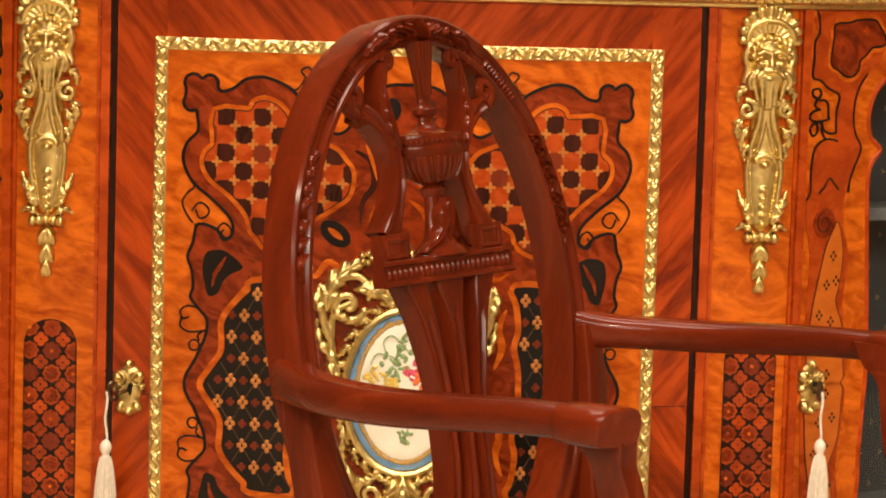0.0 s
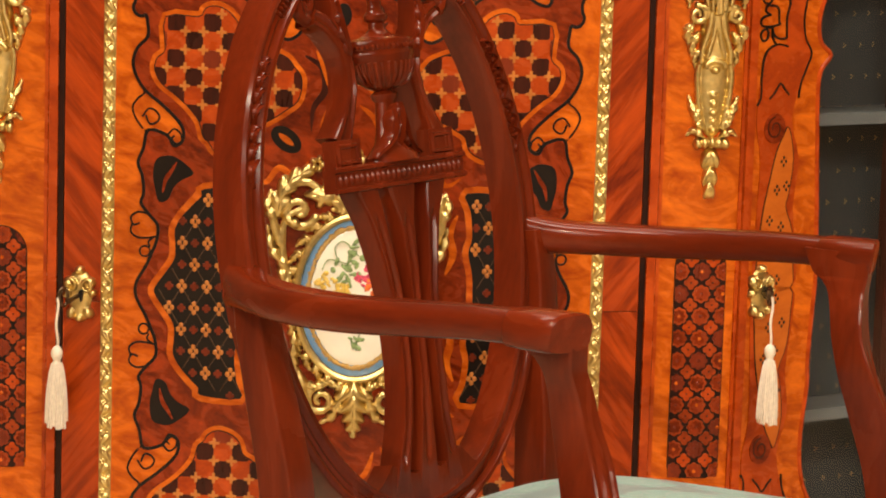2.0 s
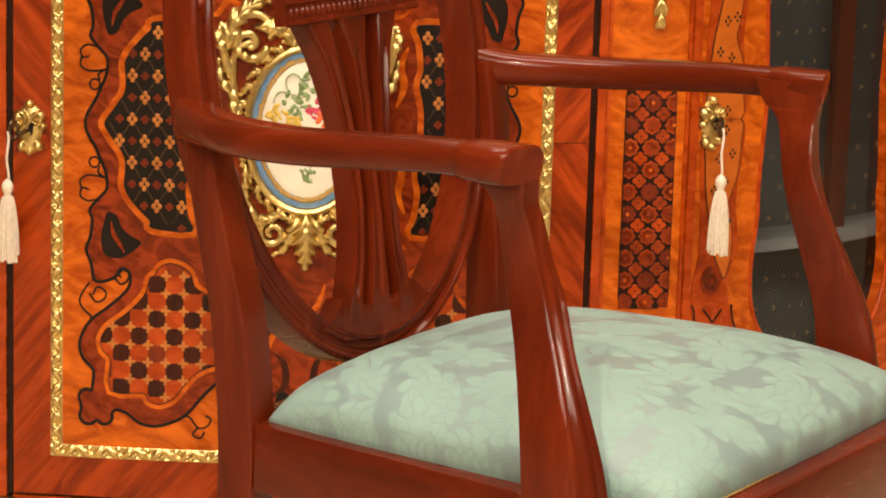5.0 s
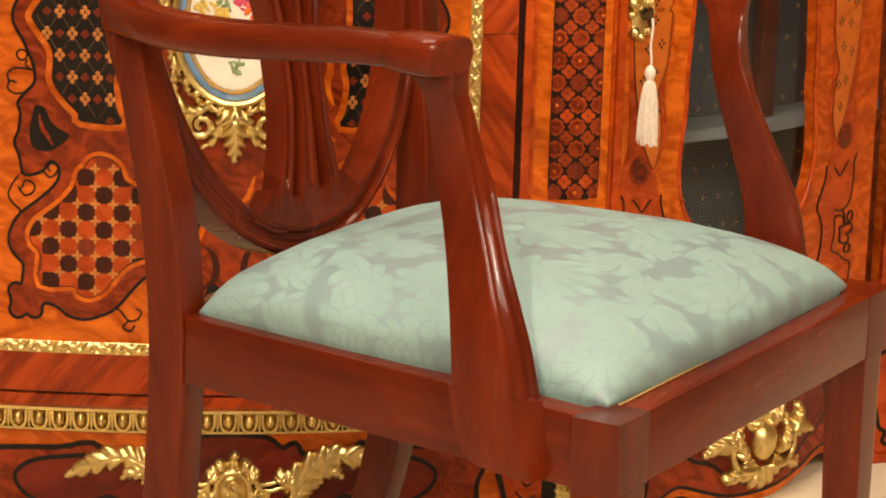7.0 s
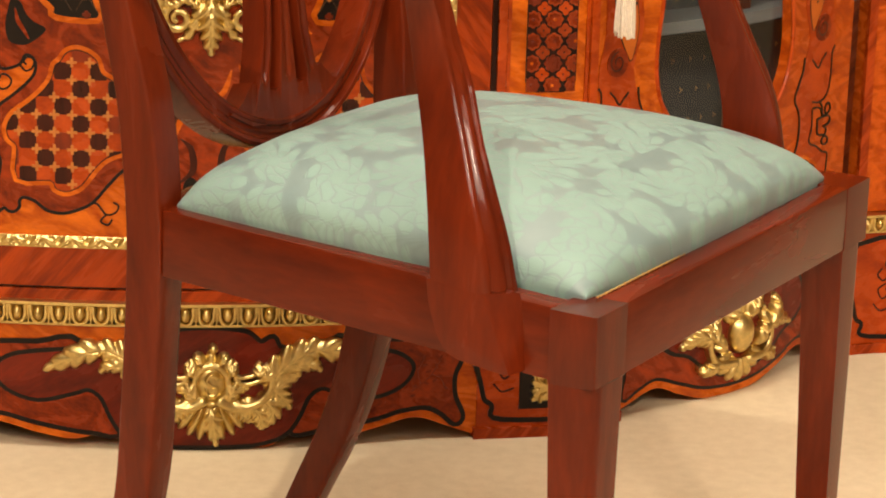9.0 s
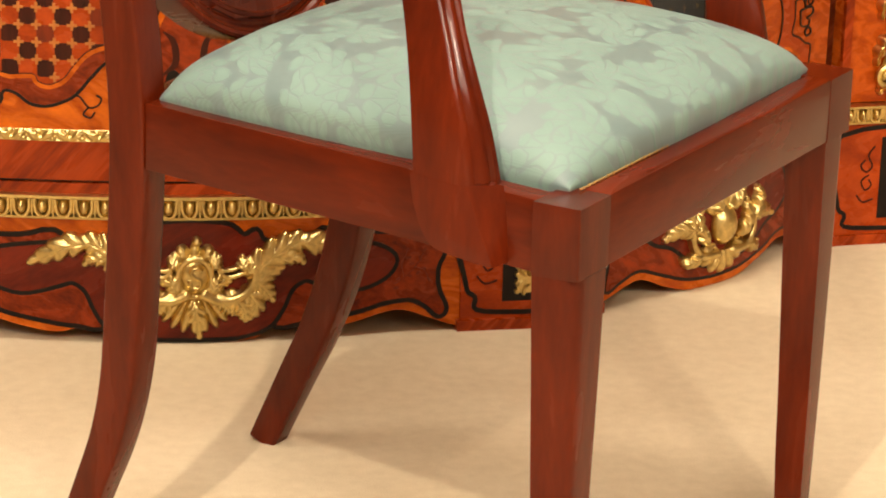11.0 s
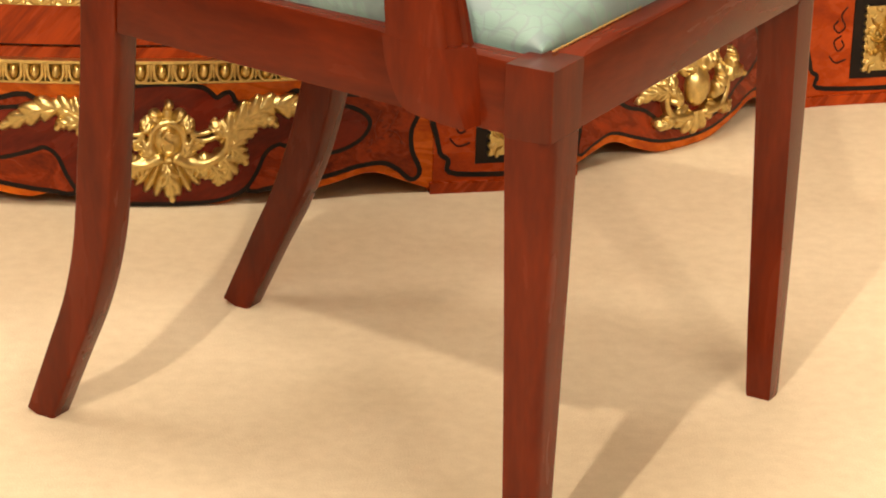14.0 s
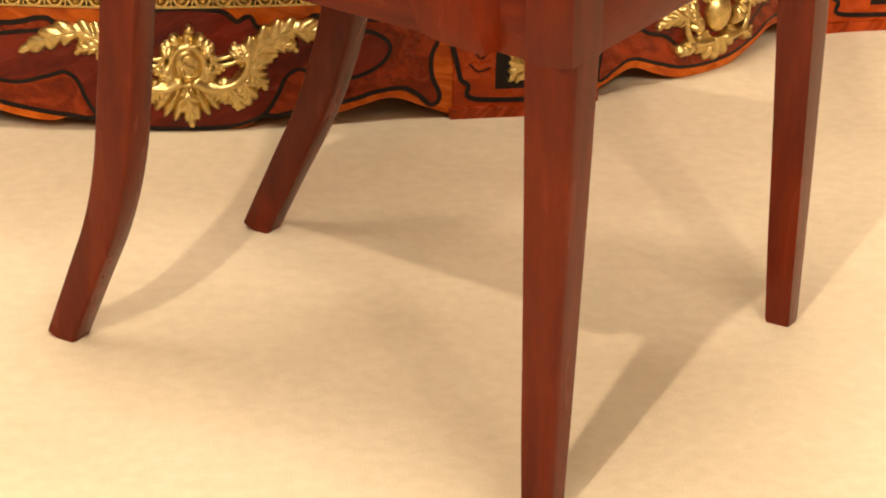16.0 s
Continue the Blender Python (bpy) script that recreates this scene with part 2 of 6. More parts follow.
def carpet(name):
    """Short-pile carpet: fine speckle, faint broad soiling, pile relief."""
    m, n, l, b = material(name, 0.95)
    tc = n.new("ShaderNodeTexCoord")
    fine, mid, broad = (n.new("ShaderNodeTexNoise") for k in range(3))
    for no, s, d in ((fine, 520, 2), (mid, 60, 5), (broad, 3.5, 4)):
        no.inputs["Scale"].default_value, no.inputs["Detail"].default_value = s, d
        l.new(tc.outputs["Object"], no.inputs["Vector"])
    a = n.new("ShaderNodeMath")
    a.operation = "MULTIPLY_ADD"
    l.new(mid.outputs[0], a.inputs[0])
    a.inputs[1].default_value = 0.7
    l.new(broad.outputs[0], a.inputs[2])
    a2 = n.new("ShaderNodeMath")
    a2.operation = "MULTIPLY_ADD"
    l.new(fine.outputs[0], a2.inputs[0])
    a2.inputs[1].default_value = 0.5
    l.new(a.outputs[0], a2.inputs[2])
    r = n.new("ShaderNodeValToRGB")
    r.color_ramp.elements[0].position, r.color_ramp.elements[1].position = 0.55, 1.0
    r.color_ramp.elements[0].color, r.color_ramp.elements[1].color = (0.61, 0.500, 0.335, 1), (0.75, 0.640, 0.455, 1)
    half = n.new("ShaderNodeMath")
    half.operation = "MULTIPLY"
    half.inputs[1].default_value = 0.72
    l.new(a2.outputs[0], half.inputs[0])
    l.new(half.outputs[0], r.inputs[0])
    # a few dark crumbs trodden into the pile
    dots, hit, mixc = n.new("ShaderNodeTexVoronoi"), n.new("ShaderNodeMapRange"), n.new("ShaderNodeMixRGB")
    dots.inputs["Scale"].default_value = 5.5
    l.new(tc.outputs["Object"], dots.inputs["Vector"])
    hit.inputs["From Min"].default_value, hit.inputs["From Max"].default_value = 0.010, 0.004
    l.new(dots.outputs["Distance"], hit.inputs["Value"])
    l.new(hit.outputs[0], mixc.inputs[0])
    l.new(r.outputs[0], mixc.inputs[1])
    mixc.inputs[2].default_value = (0.16, 0.09, 0.05, 1)
    l.new(mixc.outputs[0], b.inputs["Base Color"])
    bp = n.new("ShaderNodeBump")
    bp.inputs["Strength"].default_value, bp.inputs["Distance"].default_value = 0.35, 0.002
    l.new(fine.outputs[0], bp.inputs["Height"])
    l.new(bp.outputs[0], b.inputs["Normal"])
    return m


DAMASK = damask("green_damask")
CARPET = carpet("beige_carpet")
PLASTER = cloth("buff_plaster", (0.34, 0.25, 0.165), (0.38, 0.28, 0.185))
# ---- mesh helpers ----
def part(name, bm, mat, parent=None, label="", smooth=True):
    me = bpy.data.meshes.new(name)
    bm.normal_update()
    bm.to_mesh(me)
    bm.free()
    me.materials.append(mat)
    if smooth:
        for p in me.polygons:
            p.use_smooth = True
        me.set_sharp_from_angle(angle=radians(38))
    ob = new(name, me)
    ob.parent = parent
    if label:
        ob["label"] = label
    return ob


def thing(name, m, label, category, group="", kind=""):
    ob = new(name)
    ob.matrix_world = m
    ob.empty_display_size = 0.05
    return tagged(ob, label, category, group, kind)


def spline(pts, n=8, closed=False):
    """Catmull-Rom points through pts."""
    P = [Vector(p) for p in pts]
    out, N = [], len(P)
    for i in range(N if closed else N - 1):
        if closed:
            a, b, c, d = P[(i - 1) % N], P[i], P[(i + 1) % N], P[(i + 2) % N]
        else:
            a, b, c, d = P[max(i - 1, 0)], P[i], P[i + 1], P[min(i + 2, N - 1)]
        for k in range(n):
            t = k / n
            out.append(0.5 * ((2 * b) + (c - a) * t + (2 * a - 5 * b + 4 * c - d) * t * t + (3 * b - a - 3 * c + d) * t ** 3))
    if not closed:
        out.append(P[-1])
    return out


def sweep(path, section, side, closed=False, caps=True, bm=None):
    """Skins a closed 2D section along a path. section(i, f) gives (right, up) pairs; side(i, p, tangent) gives the 'right' vector."""
    bm = bm or bmesh.new()
    rings, N = [], len(path)
    for i, p in enumerate(path):
        p = Vector(p)
        a, b = Vector(path[i - 1 if i or closed else 0]), Vector(path[(i + 1) % N if closed else min(i + 1, N - 1)])
        t = (b - a).normalized()
        r = side(i, p, t)
        r = (r - t * r.dot(t)).normalized()
        u = r.cross(t)
        rings.append([bm.verts.new(p + r * x + u * y) for x, y in section(i, i / max(N - 1, 1))])
    M = len(rings[0])
    for i in range(N if closed else N - 1):
        a, b = rings[i], rings[(i + 1) % N]
        for j in range(M):
            bm.faces.new((a[j], a[(j + 1) % M], b[(j + 1) % M], b[j]))
    if caps and not closed:
        bm.faces.new(rings[0][::-1])
        bm.faces.new(rings[-1])
    bmesh.ops.recalc_face_normals(bm, faces=bm.faces)
    return bm


def rounded(w, h, r, k=3):
    """Rounded rectangle section, w by h."""
    out = []
    for cx, cy, a in ((w / 2 - r, h / 2 - r, 0), (-w / 2 + r, h / 2 - r, 90), (-w / 2 + r, -h / 2 + r, 180), (w / 2 - r, -h / 2 + r, 270)):
        for i in range(k + 1):
            q = radians(a + 90 * i / k)
            out.append((cx + r * math.cos(q), cy + r * math.sin(q)))
    return out


def box(lo, hi, bevel=0.0, bm=None, m=None):
    new_bm = bmesh.new()
    bmesh.ops.create_cube(new_bm, size=1.0, matrix=Matrix.Translation([(a + b) / 2 for a, b in zip(lo, hi)]) @ Matrix.Diagonal([b - a for a, b in zip(lo, hi)] + [1]))
    if bevel:
        bmesh.ops.bevel(new_bm, geom=new_bm.edges[:], offset=bevel, segments=2, affect="EDGES", profile=0.6)
    if m is not None:
        new_bm.transform(m)
    return new_bm


# ---- the room ----
def slab(name, lo, hi, mat, label):
    ob = part(name, box(lo, hi), mat, None, "", False)
    return tagged(ob, label, "room", "", "structure")


tagged(slab("floor", (-4, -3, -0.1), (4, 3.92, 0), CARPET, "cream beige short-pile carpet floor"), category="floor")
tagged(slab("wall_north", (-4, 3.92, 0), (4, 4.02, 2.9), PLASTER, "plain buff wall behind the cabinet"), category="wall")
tagged(slab("wall_south", (-4, -3.1, 0), (4, -3, 2.9), PLASTER, "plain buff showroom wall"), category="wall")
tagged(slab("wall_west", (-4.1, -3, 0), (-4, 3.92, 2.9), PLASTER, "plain buff showroom wall"), category="wall")
tagged(slab("wall_east", (4, -3, 0), (4.1, 3.92, 2.9), PLASTER, "plain buff showroom wall"), category="wall")
tagged(slab("ceiling", (-4, -3, 2.9), (4, 3.92, 3.0), PLASTER, "plain buff showroom ceiling"), category="ceiling")

# ---- the cabinet's front: a plan curve, mirrored about its middle ----
XC = -0.042
# where the cabinet stands: its middle, its slight turn and its size
STAND = pose(0.005, 3.0265, 0, 0, 0, 2.3) @ Matrix.Diagonal((0.9655, 0.9655, 0.973, 1)) @ Matrix.Translation((0, -2.468, 0))
HALF = [(0, 2.468), (0.10, 2.472), (0.20, 2.484), (0.31, 2.503), (0.36, 2.508), (0.43, 2.520), (0.515, 2.578), (0.645, 2.655), (0.715, 2.715), (0.790, 2.785), (0.845, 2.815), (0.985, 2.838), (1.07, 2.885), (1.13, 2.98), (1.16, 3.10)]
_plan = spline([(-u, y, 0) for u, y in HALF[:0:-1]] + [(u, y, 0) for u, y in HALF], 12)
_mid = min(range(len(_plan)), key=lambda i: abs(_plan[i].x))
_len = [0.0]
for _a, _b in zip(_plan, _plan[1:]):
    _len.append(_len[-1] + (_b - _a).length)
_len = [v - _len[_mid] for v in _len]


def front(s, z, lift=0.0):
    """The point of the cabinet's front at the length s from its middle (to the right) and the height z, lifted off it."""
    i = max(0, min(len(_len) - 2, int(np.searchsorted(_len, s)) - 1))
    f = (s - _len[i]) / (_len[i + 1] - _len[i])
    a, b = _plan[i], _plan[i + 1]
    p = a.lerp(b, f)

    def nrm(j):
        d = _plan[min(j + 1, len(_plan) - 1)] - _plan[max(j - 1, 0)]
        return Vector((d.y, -d.x, 0)).normalized()
    n = nrm(i).lerp(nrm(i + 1), f).normalized()
    return STAND @ Vector((XC + p.x + n.x * lift, p.y + n.y * lift, z))


def panel(s0, s1, z0, z1, lift, depth=0.012, step=0.02):
    """A curved board that follows the front."""
    bm = bmesh.new()
    n = max(2, int(abs(s1 - s0) / step) + 1)
    rows = []
    for i in range(n + 1):
        s = s0 + (s1 - s0) * i / n
        rows.append([bm.verts.new(front(s, z, d)) for z, d in ((z0, lift - depth), (z0, lift), (z1, lift), (z1, lift - depth))])
    for a, b in zip(rows, rows[1:]):
        for j in range(4):
            bm.faces.new((a[j], a[(j + 1) % 4], b[(j + 1) % 4], b[j]))
    bm.faces.new(rows[0])
    bm.faces.new(rows[-1][::-1])
    bmesh.ops.recalc_face_normals(bm, faces=bm.faces)
    return bm

# ---- ornament helpers: shapes are drawn flat (x right, y up, h outward, metres) and laid on the cabinet's front ----
def lay(bm, s0=0.0, z0=0.0):
    for v in bm.verts:
        v.co = front(s0 + v.co.x, z0 + v.co.y, v.co.z)
    bmesh.ops.recalc_face_normals(bm, faces=bm.faces)
    return bm


def clip(poly, convex):
    """The part of a polygon inside a convex, counter-clockwise polygon."""
    out = [tuple(p[:2]) for p in poly]
    for i in range(len(convex)):
        (ax, ay), (bx, by) = convex[i], convex[(i + 1) % len(convex)]

        def side(p):
            return (bx - ax) * (p[1] - ay) - (by - ay) * (p[0] - ax)
        src, out = out, []
        for j in range(len(src)):
            p, q = src[j - 1], src[j]
            a, b = side(p), side(q)
            if (a >= 0) != (b >= 0):
                f = a / (a - b)
                out.append((p[0] + (q[0] - p[0]) * f, p[1] + (q[1] - p[1]) * f))
            if b >= 0:
                out.append(q)
        if len(out) < 3:
            return []
    return out


def area(poly):
    return 0.5 * sum(poly[i - 1][0] * poly[i][1] - poly[i][0] * poly[i - 1][1] for i in range(len(poly)))


def grow(poly, d):
    """A closed polygon moved outward by d."""
    pts = [Vector((p[0], p[1])) for p in poly]
    sgn = 1 if area([tuple(p) for p in pts]) > 0 else -1
    out = []
    for i, p in enumerate(pts):
        t = (pts[(i + 1) % len(pts)] - pts[i - 1])
        n = Vector((t.y, -t.x)) * sgn
        out.append(tuple(p + n.normalized() * d) if n.length > 1e-9 else tuple(p))
    return out


def plate(poly, h0, h1, bm=None, step=0.025):
    """A thin veneer of the given outline, from height h0 to h1, cut into strips so that it can bend."""
    bm = bm or bmesh.new()
    tmp = bmesh.new()
    clean = [p for i, p in enumerate(poly) if (Vector(p[:2]) - Vector(poly[i - 1][:2])).length > 1e-5]
    f = tmp.faces.new([tmp.verts.new((p[0], p[1], h1)) for p in clean])
    f.normal_update()
    bmesh.ops.triangulate(tmp, faces=[f], ngon_method="EAR_CLIP")
    xs = [p[0] for p in clean]
    k = math.floor(min(xs) / step) + 1
    while k * step < max(xs):
        bmesh.ops.bisect_plane(tmp, geom=tmp.verts[:] + tmp.edges[:] + tmp.faces[:], dist=1e-6, plane_co=(k * step, 0, 0), plane_no=(1, 0, 0))
        k += 1
    rim = [e for e in tmp.edges if len(e.link_faces) == 1]
    ext = bmesh.ops.extrude_edge_only(tmp, edges=rim)
    for v in [g for g in ext["geom"] if isinstance(g, bmesh.types.BMVert)]:
        v.co.z = h0
    me = bpy.data.meshes.new("tmp")
    tmp.to_mesh(me)
    tmp.free()
    bm.from_mesh(me)
    bpy.data.meshes.remove(me)
    return bm


def ribbon(path, width, h0, h1, closed=False, bm=None):
    """A flat band along a path; width may be a function of the fraction along it."""
    bm = bm or bmesh.new()
    pts = [Vector((p[0], p[1])) for p in path]
    N, rows = len(pts), []
    for i, p in enumerate(pts):
        a, b = pts[i - 1 if i or closed else 0], pts[(i + 1) % N if closed else min(i + 1, N - 1)]
        t = (b - a)
        n = Vector((-t.y, t.x)).normalized() * (width(i / (N - 1)) if callable(width) else width) / 2
        rows.append([bm.verts.new((*(p - n), h0)), bm.verts.new((*(p - n), h1)), bm.verts.new((*(p + n), h1)), bm.verts.new((*(p + n), h0))])
    for i in range(N if closed else N - 1):
        a, b = rows[i], rows[(i + 1) % N]
        for j in range(3):
            bm.faces.new((a[j], a[j + 1], b[j + 1], b[j]))
    return bm


def tube(path, radius, h=0.0, bm=None, flat=1.0, k=8):
    """A round bar along a 2D path at height h (numbers or functions of the fraction)."""
    rad = radius if callable(radius) else (lambda f: radius)
    hh = h if callable(h) else (lambda f: h)
    N = len(path)
    p3 = [(p[0], p[1], hh(i / max(N - 1, 1))) for i, p in enumerate(path)]
    return sweep(p3, lambda i, f: [(rad(f) * math.cos(q), flat * rad(f) * math.sin(q)) for q in [2 * math.pi * j / k for j in range(k)]],
                 lambda i, p, t: Vector((0, 0, 1)).cross(t) if abs(t.z) < 0.99 else Vector((1, 0, 0)), bm=bm)


def dome(cx, cy, rx, ry, h0, h1, bm=None, turn=0.0, n=14, rings=5):
    bm = bm or bmesh.new()
    c, s = math.cos(radians(turn)), math.sin(radians(turn))
    rows = []
    for r in range(rings):
        a = math.pi / 2 * r / rings
        rows.append([bm.verts.new((cx + c * rx * math.cos(a) * math.cos(q) - s * ry * math.cos(a) * math.sin(q),
                                   cy + s * rx * math.cos(a) * math.cos(q) + c * ry * math.cos(a) * math.sin(q), h0 + (h1 - h0) * math.sin(a)))
                     for q in [2 * math.pi * j / n for j in range(n)]])
    top = bm.verts.new((cx, cy, h1))
    for a, b in zip(rows, rows[1:]):
        for j in range(n):
            bm.faces.new((a[j], a[(j + 1) % n], b[(j + 1) % n], b[j]))
    for j in range(n):
        bm.faces.new((rows[-1][j], rows[-1][(j + 1) % n], top))
    return bm


def leaf(path, width, high, lobes=5, bm=None, base=0.0, depth=0.45, n=None):
    """A cast acanthus leaf along a 2D path: lobed edges, raised midrib, furrows running out to the lobes."""
    bm = bm or bmesh.new()
    pts = spline([(p[0], p[1], 0) for p in path], 10)
    N, rows = len(pts), []
    cross = [-1, -0.75, -0.45, -0.15, 0, 0.15, 0.45, 0.75, 1]
    for i, p in enumerate(pts):
        f = i / (N - 1)
        t = pts[min(i + 1, N - 1)] - pts[max(i - 1, 0)]
        t.normalize()
        nn = Vector((-t.y, t.x, 0))
        wave = abs(math.sin(math.pi * lobes * f))
        w = width * (math.sin(math.pi * min(1, 0.12 + 0.88 * f) ** 0.8) ** 0.7 if f < 1 else 0.02) * (1 - depth + depth * wave)
        row = []
        for c in cross:
            hh = base + high * (0.35 + 0.65 * (1 - abs(c)) ** 0.6) * (0.55 + 0.45 * math.sin(math.pi * min(f + 0.2, 1)))
            hh *= 1 - 0.45 * (1 - wave) * abs(c)
            if abs(c) == 0.15:
                hh *= 0.82
            if abs(c) == 1:
                hh = base
            row.append(bm.verts.new(p + nn * w * c + t * (0.35 * width * (abs(c) ** 1.5)) * (0.6 if f < 0.97 else 0) + Vector((0, 0, hh))))
        rows.append(row)
    for a, b in zip(rows, rows[1:]):
        for j in range(len(cross) - 1):
            bm.faces.new((a[j], a[j + 1], b[j + 1], b[j]))
    return bm


def curl(cx, cy, r0, r1, a0, turns, n=26):
    """Points of a spiral from radius r0 at the angle a0 to r1."""
    return [(cx + (r0 + (r1 - r0) * i / n) * math.cos(radians(a0) + 2 * math.pi * turns * i / n),
             cy + (r0 + (r1 - r0) * i / n) * math.sin(radians(a0) + 2 * math.pi * turns * i / n)) for i in range(n + 1)]


def flip(path, sx=1, sy=1):
    return [(p[0] * sx, p[1] * sy) for p in path]


def mm(*pairs):
    return [(a / 1000, b / 1000) for a, b in pairs]


def smooth2(path, n=4, closed=True):
    return [(p.x, p.y) for p in spline([(a, b, 0) for a, b in path], n, closed)]


class Relief:
    """A cast ornament as one height field: bars, leaves and bosses that melt into one another, open between them."""

    def __init__(self, x0, x1, y0, y1, step=0.0008):
        self.step, self.x0, self.y0 = step, x0, y0
        self.xs, self.ys = np.arange(x0, x1, step), np.arange(y0, y1, step)
        self.H = np.full((len(self.ys), len(self.xs)), -1.0)

    def window(self, lo, hi):
        a, b = int(max(0, (lo[0] - self.x0) / self.step - 1)), int(max(0, (hi[0] - self.x0) / self.step + 2))
        c, d = int(max(0, (lo[1] - self.y0) / self.step - 1)), int(max(0, (hi[1] - self.y0) / self.step + 2))
        X, Y = np.meshgrid(self.xs[a:b], self.ys[c:d])
        return X, Y, (slice(c, d), slice(a, b))

    def add(self, win, h, ok, melt=0.0022):
        old = self.H[win]
        t = np.clip(melt - np.abs(old - h), 0, None) / melt
        both = np.maximum(old, h) + t * t * melt * 0.25
        self.H[win] = np.where(ok, both, old)

    def along(self, path, r):
        P = np.array([(p[0], p[1]) for p in path])
        X, Y, win = self.window(P.min(0) - r, P.max(0) + r)
        best, f = np.full(X.shape, 9.0), np.zeros(X.shape)
        n = len(P) - 1
        for i in range(n):
            dx, dy = P[i + 1] - P[i]
            L = dx * dx + dy * dy + 1e-14
            t = np.clip(((X - P[i, 0]) * dx + (Y - P[i, 1]) * dy) / L, 0, 1)
            d = np.hypot(X - P[i, 0] - t * dx, Y - P[i, 1] - t * dy)
            near = d < best
            best, f = np.where(near, d, best), np.where(near, (i + t) / n, f)
        return best, f, win

    def bar(self, path, radius, h=0.0, flat=1.0):
        rad = radius if callable(radius) else (lambda f: radius + 0 * f)
        d, f, win = self.along(path, 0.012)
        c = d / rad(f)
        self.add(win, h + flat * rad(f) * np.sqrt(np.clip(1 - c * c, 0, 1)), c < 1)

    def leaf(self, path, width, high, lobes=5, base=0.0, depth=0.34):
        pts = [(p.x, p.y) for p in spline([(p[0], p[1], 0) for p in path], 8)]
        d, f, win = self.along(pts, width * 1.1)
        L = sum(math.dist(a, b) for a, b in zip(pts, pts[1:]))
        skew = np.clip(f - 0.8 * d / L, 0, 1)
        wave = np.abs(np.sin(math.pi * lobes * skew))
        w = width * np.sin(math.pi * np.clip(0.14 + 0.86 * f, 0, 1) ** 0.8) ** 0.7 * (1 - depth + depth * wave) + 1e-6
        c = d / w
        h = base + high * (0.30 + 0.70 * np.sqrt(np.clip(1 - c * c, 0, 1))) * (0.55 + 0.45 * np.sin(math.pi * np.clip(f + 0.2, 0, 1)))
        h = h * (1 - 0.30 * (1 - wave) * np.clip(c, 0, 1)) - 0.0012 * np.exp(-(d / 0.0010) ** 2)
        self.add(win, h, (c < 1) & (f < 0.999))

    def boss(self, cx, cy, rx, ry, h0, h1, turn=0.0):
        R = max(rx, ry)
        X, Y, win = self.window((cx - R, cy - R), (cx + R, cy + R))
        c, s = math.cos(radians(turn)), math.sin(radians(turn))
        u, v = ((X - cx) * c + (Y - cy) * s) / rx, ((Y - cy) * c - (X - cx) * s) / ry
        q = u * u + v * v
        self.add(win, h0 + (h1 - h0) * np.sqrt(np.clip(1 - q, 0, 1)), q < 1)

    def fan(self, cx, cy, a0, a1, r0, r1, ribs, base, high, droop=0.0):
        """A fluted shell between two directions, its rim scalloped."""
        X, Y, win = self.window((cx - r1, cy - r1), (cx + r1, cy + r1))
        th = (np.degrees(np.arctan2(Y - cy, X - cx)) - a0) % 360
        t, r = th / (a1 - a0), np.hypot(X - cx, Y - cy)
        flute = np.abs(np.sin(math.pi * ribs * t))
        rim = r1 * (0.80 + 0.20 * flute ** 0.6) * (1 - droop * np.abs(2 * t - 1) ** 2)
        f = np.clip((r - r0) / (rim - r0), 0, 1)
        h = base + high * (0.45 + 0.55 * flute ** 0.7) * (0.75 + 0.45 * np.sin(math.pi * (0.15 + 0.75 * f)))
        self.add(win, h * np.sqrt(np.clip(1.05 - f ** 6, 0.02, 1)), (t <= 1) & (r > r0) & (r < rim))

    def dent(self, cx, cy, rx, ry, deep):
        X, Y = np.meshgrid(self.xs, self.ys)
        self.H -= deep * np.exp(-((X - cx) / rx) ** 2 - ((Y - cy) / ry) ** 2)

    def mesh(self):
        H = self.H
        ok = H > 0.0
        P, cnt = np.zeros(H.shape), np.zeros(H.shape)
        for a in (-1, 0, 1):
            for b in (-1, 0, 1):
                k = np.roll(np.roll(ok, a, 0), b, 1)
                P += np.where(k, np.roll(np.roll(H, a, 0), b, 1), 0)
                cnt += k
        H = np.where(ok, 0.5 * H + 0.5 * P / np.maximum(cnt, 1), 0)
        bm, made = bmesh.new(), {}

        def vert(j, i):
            if (j, i) not in made:
                made[j, i] = bm.verts.new((self.xs[i], self.ys[j], H[j, i]))
            return made[j, i]
        quad = ok[:-1, :-1] & ok[1:, :-1] & ok[:-1, 1:] & ok[1:, 1:]
        for j, i in zip(*np.nonzero(quad)):
            bm.faces.new((vert(j, i), vert(j, i + 1), vert(j + 1, i + 1), vert(j + 1, i)))
        rim = [e for e in bm.edges if len(e.link_faces) == 1]
        # ease the outline, then carry it down to the wood
        edge = {v for e in rim for v in e.verts}
        moved = {}
        for v in edge:
            near = [e.other_vert(v).co for e in v.link_edges if len(e.link_faces) == 1]
            moved[v] = v.co * 0.4 + sum(near, Vector()) * (0.6 / len(near))
        for v, co in moved.items():
            v.co = co
        ext = bmesh.ops.extrude_edge_only(bm, edges=rim)
        for v in [g for g in ext["geom"] if isinstance(g, bmesh.types.BMVert)]:
            v.co.z = -0.002
        return bm


# ---- marquetry side cabinet ----
MID = 0.615
cabinet = thing("side_cabinet", pose(0, 0, 0), "serpentine marquetry side cabinet with gilt bronze mounts on carpet", "cabinet")


def on(name, bm, mat, parent, s0=0.0, z0=MID, label=""):
    return part(name, lay(bm, s0, z0), mat, parent, label)


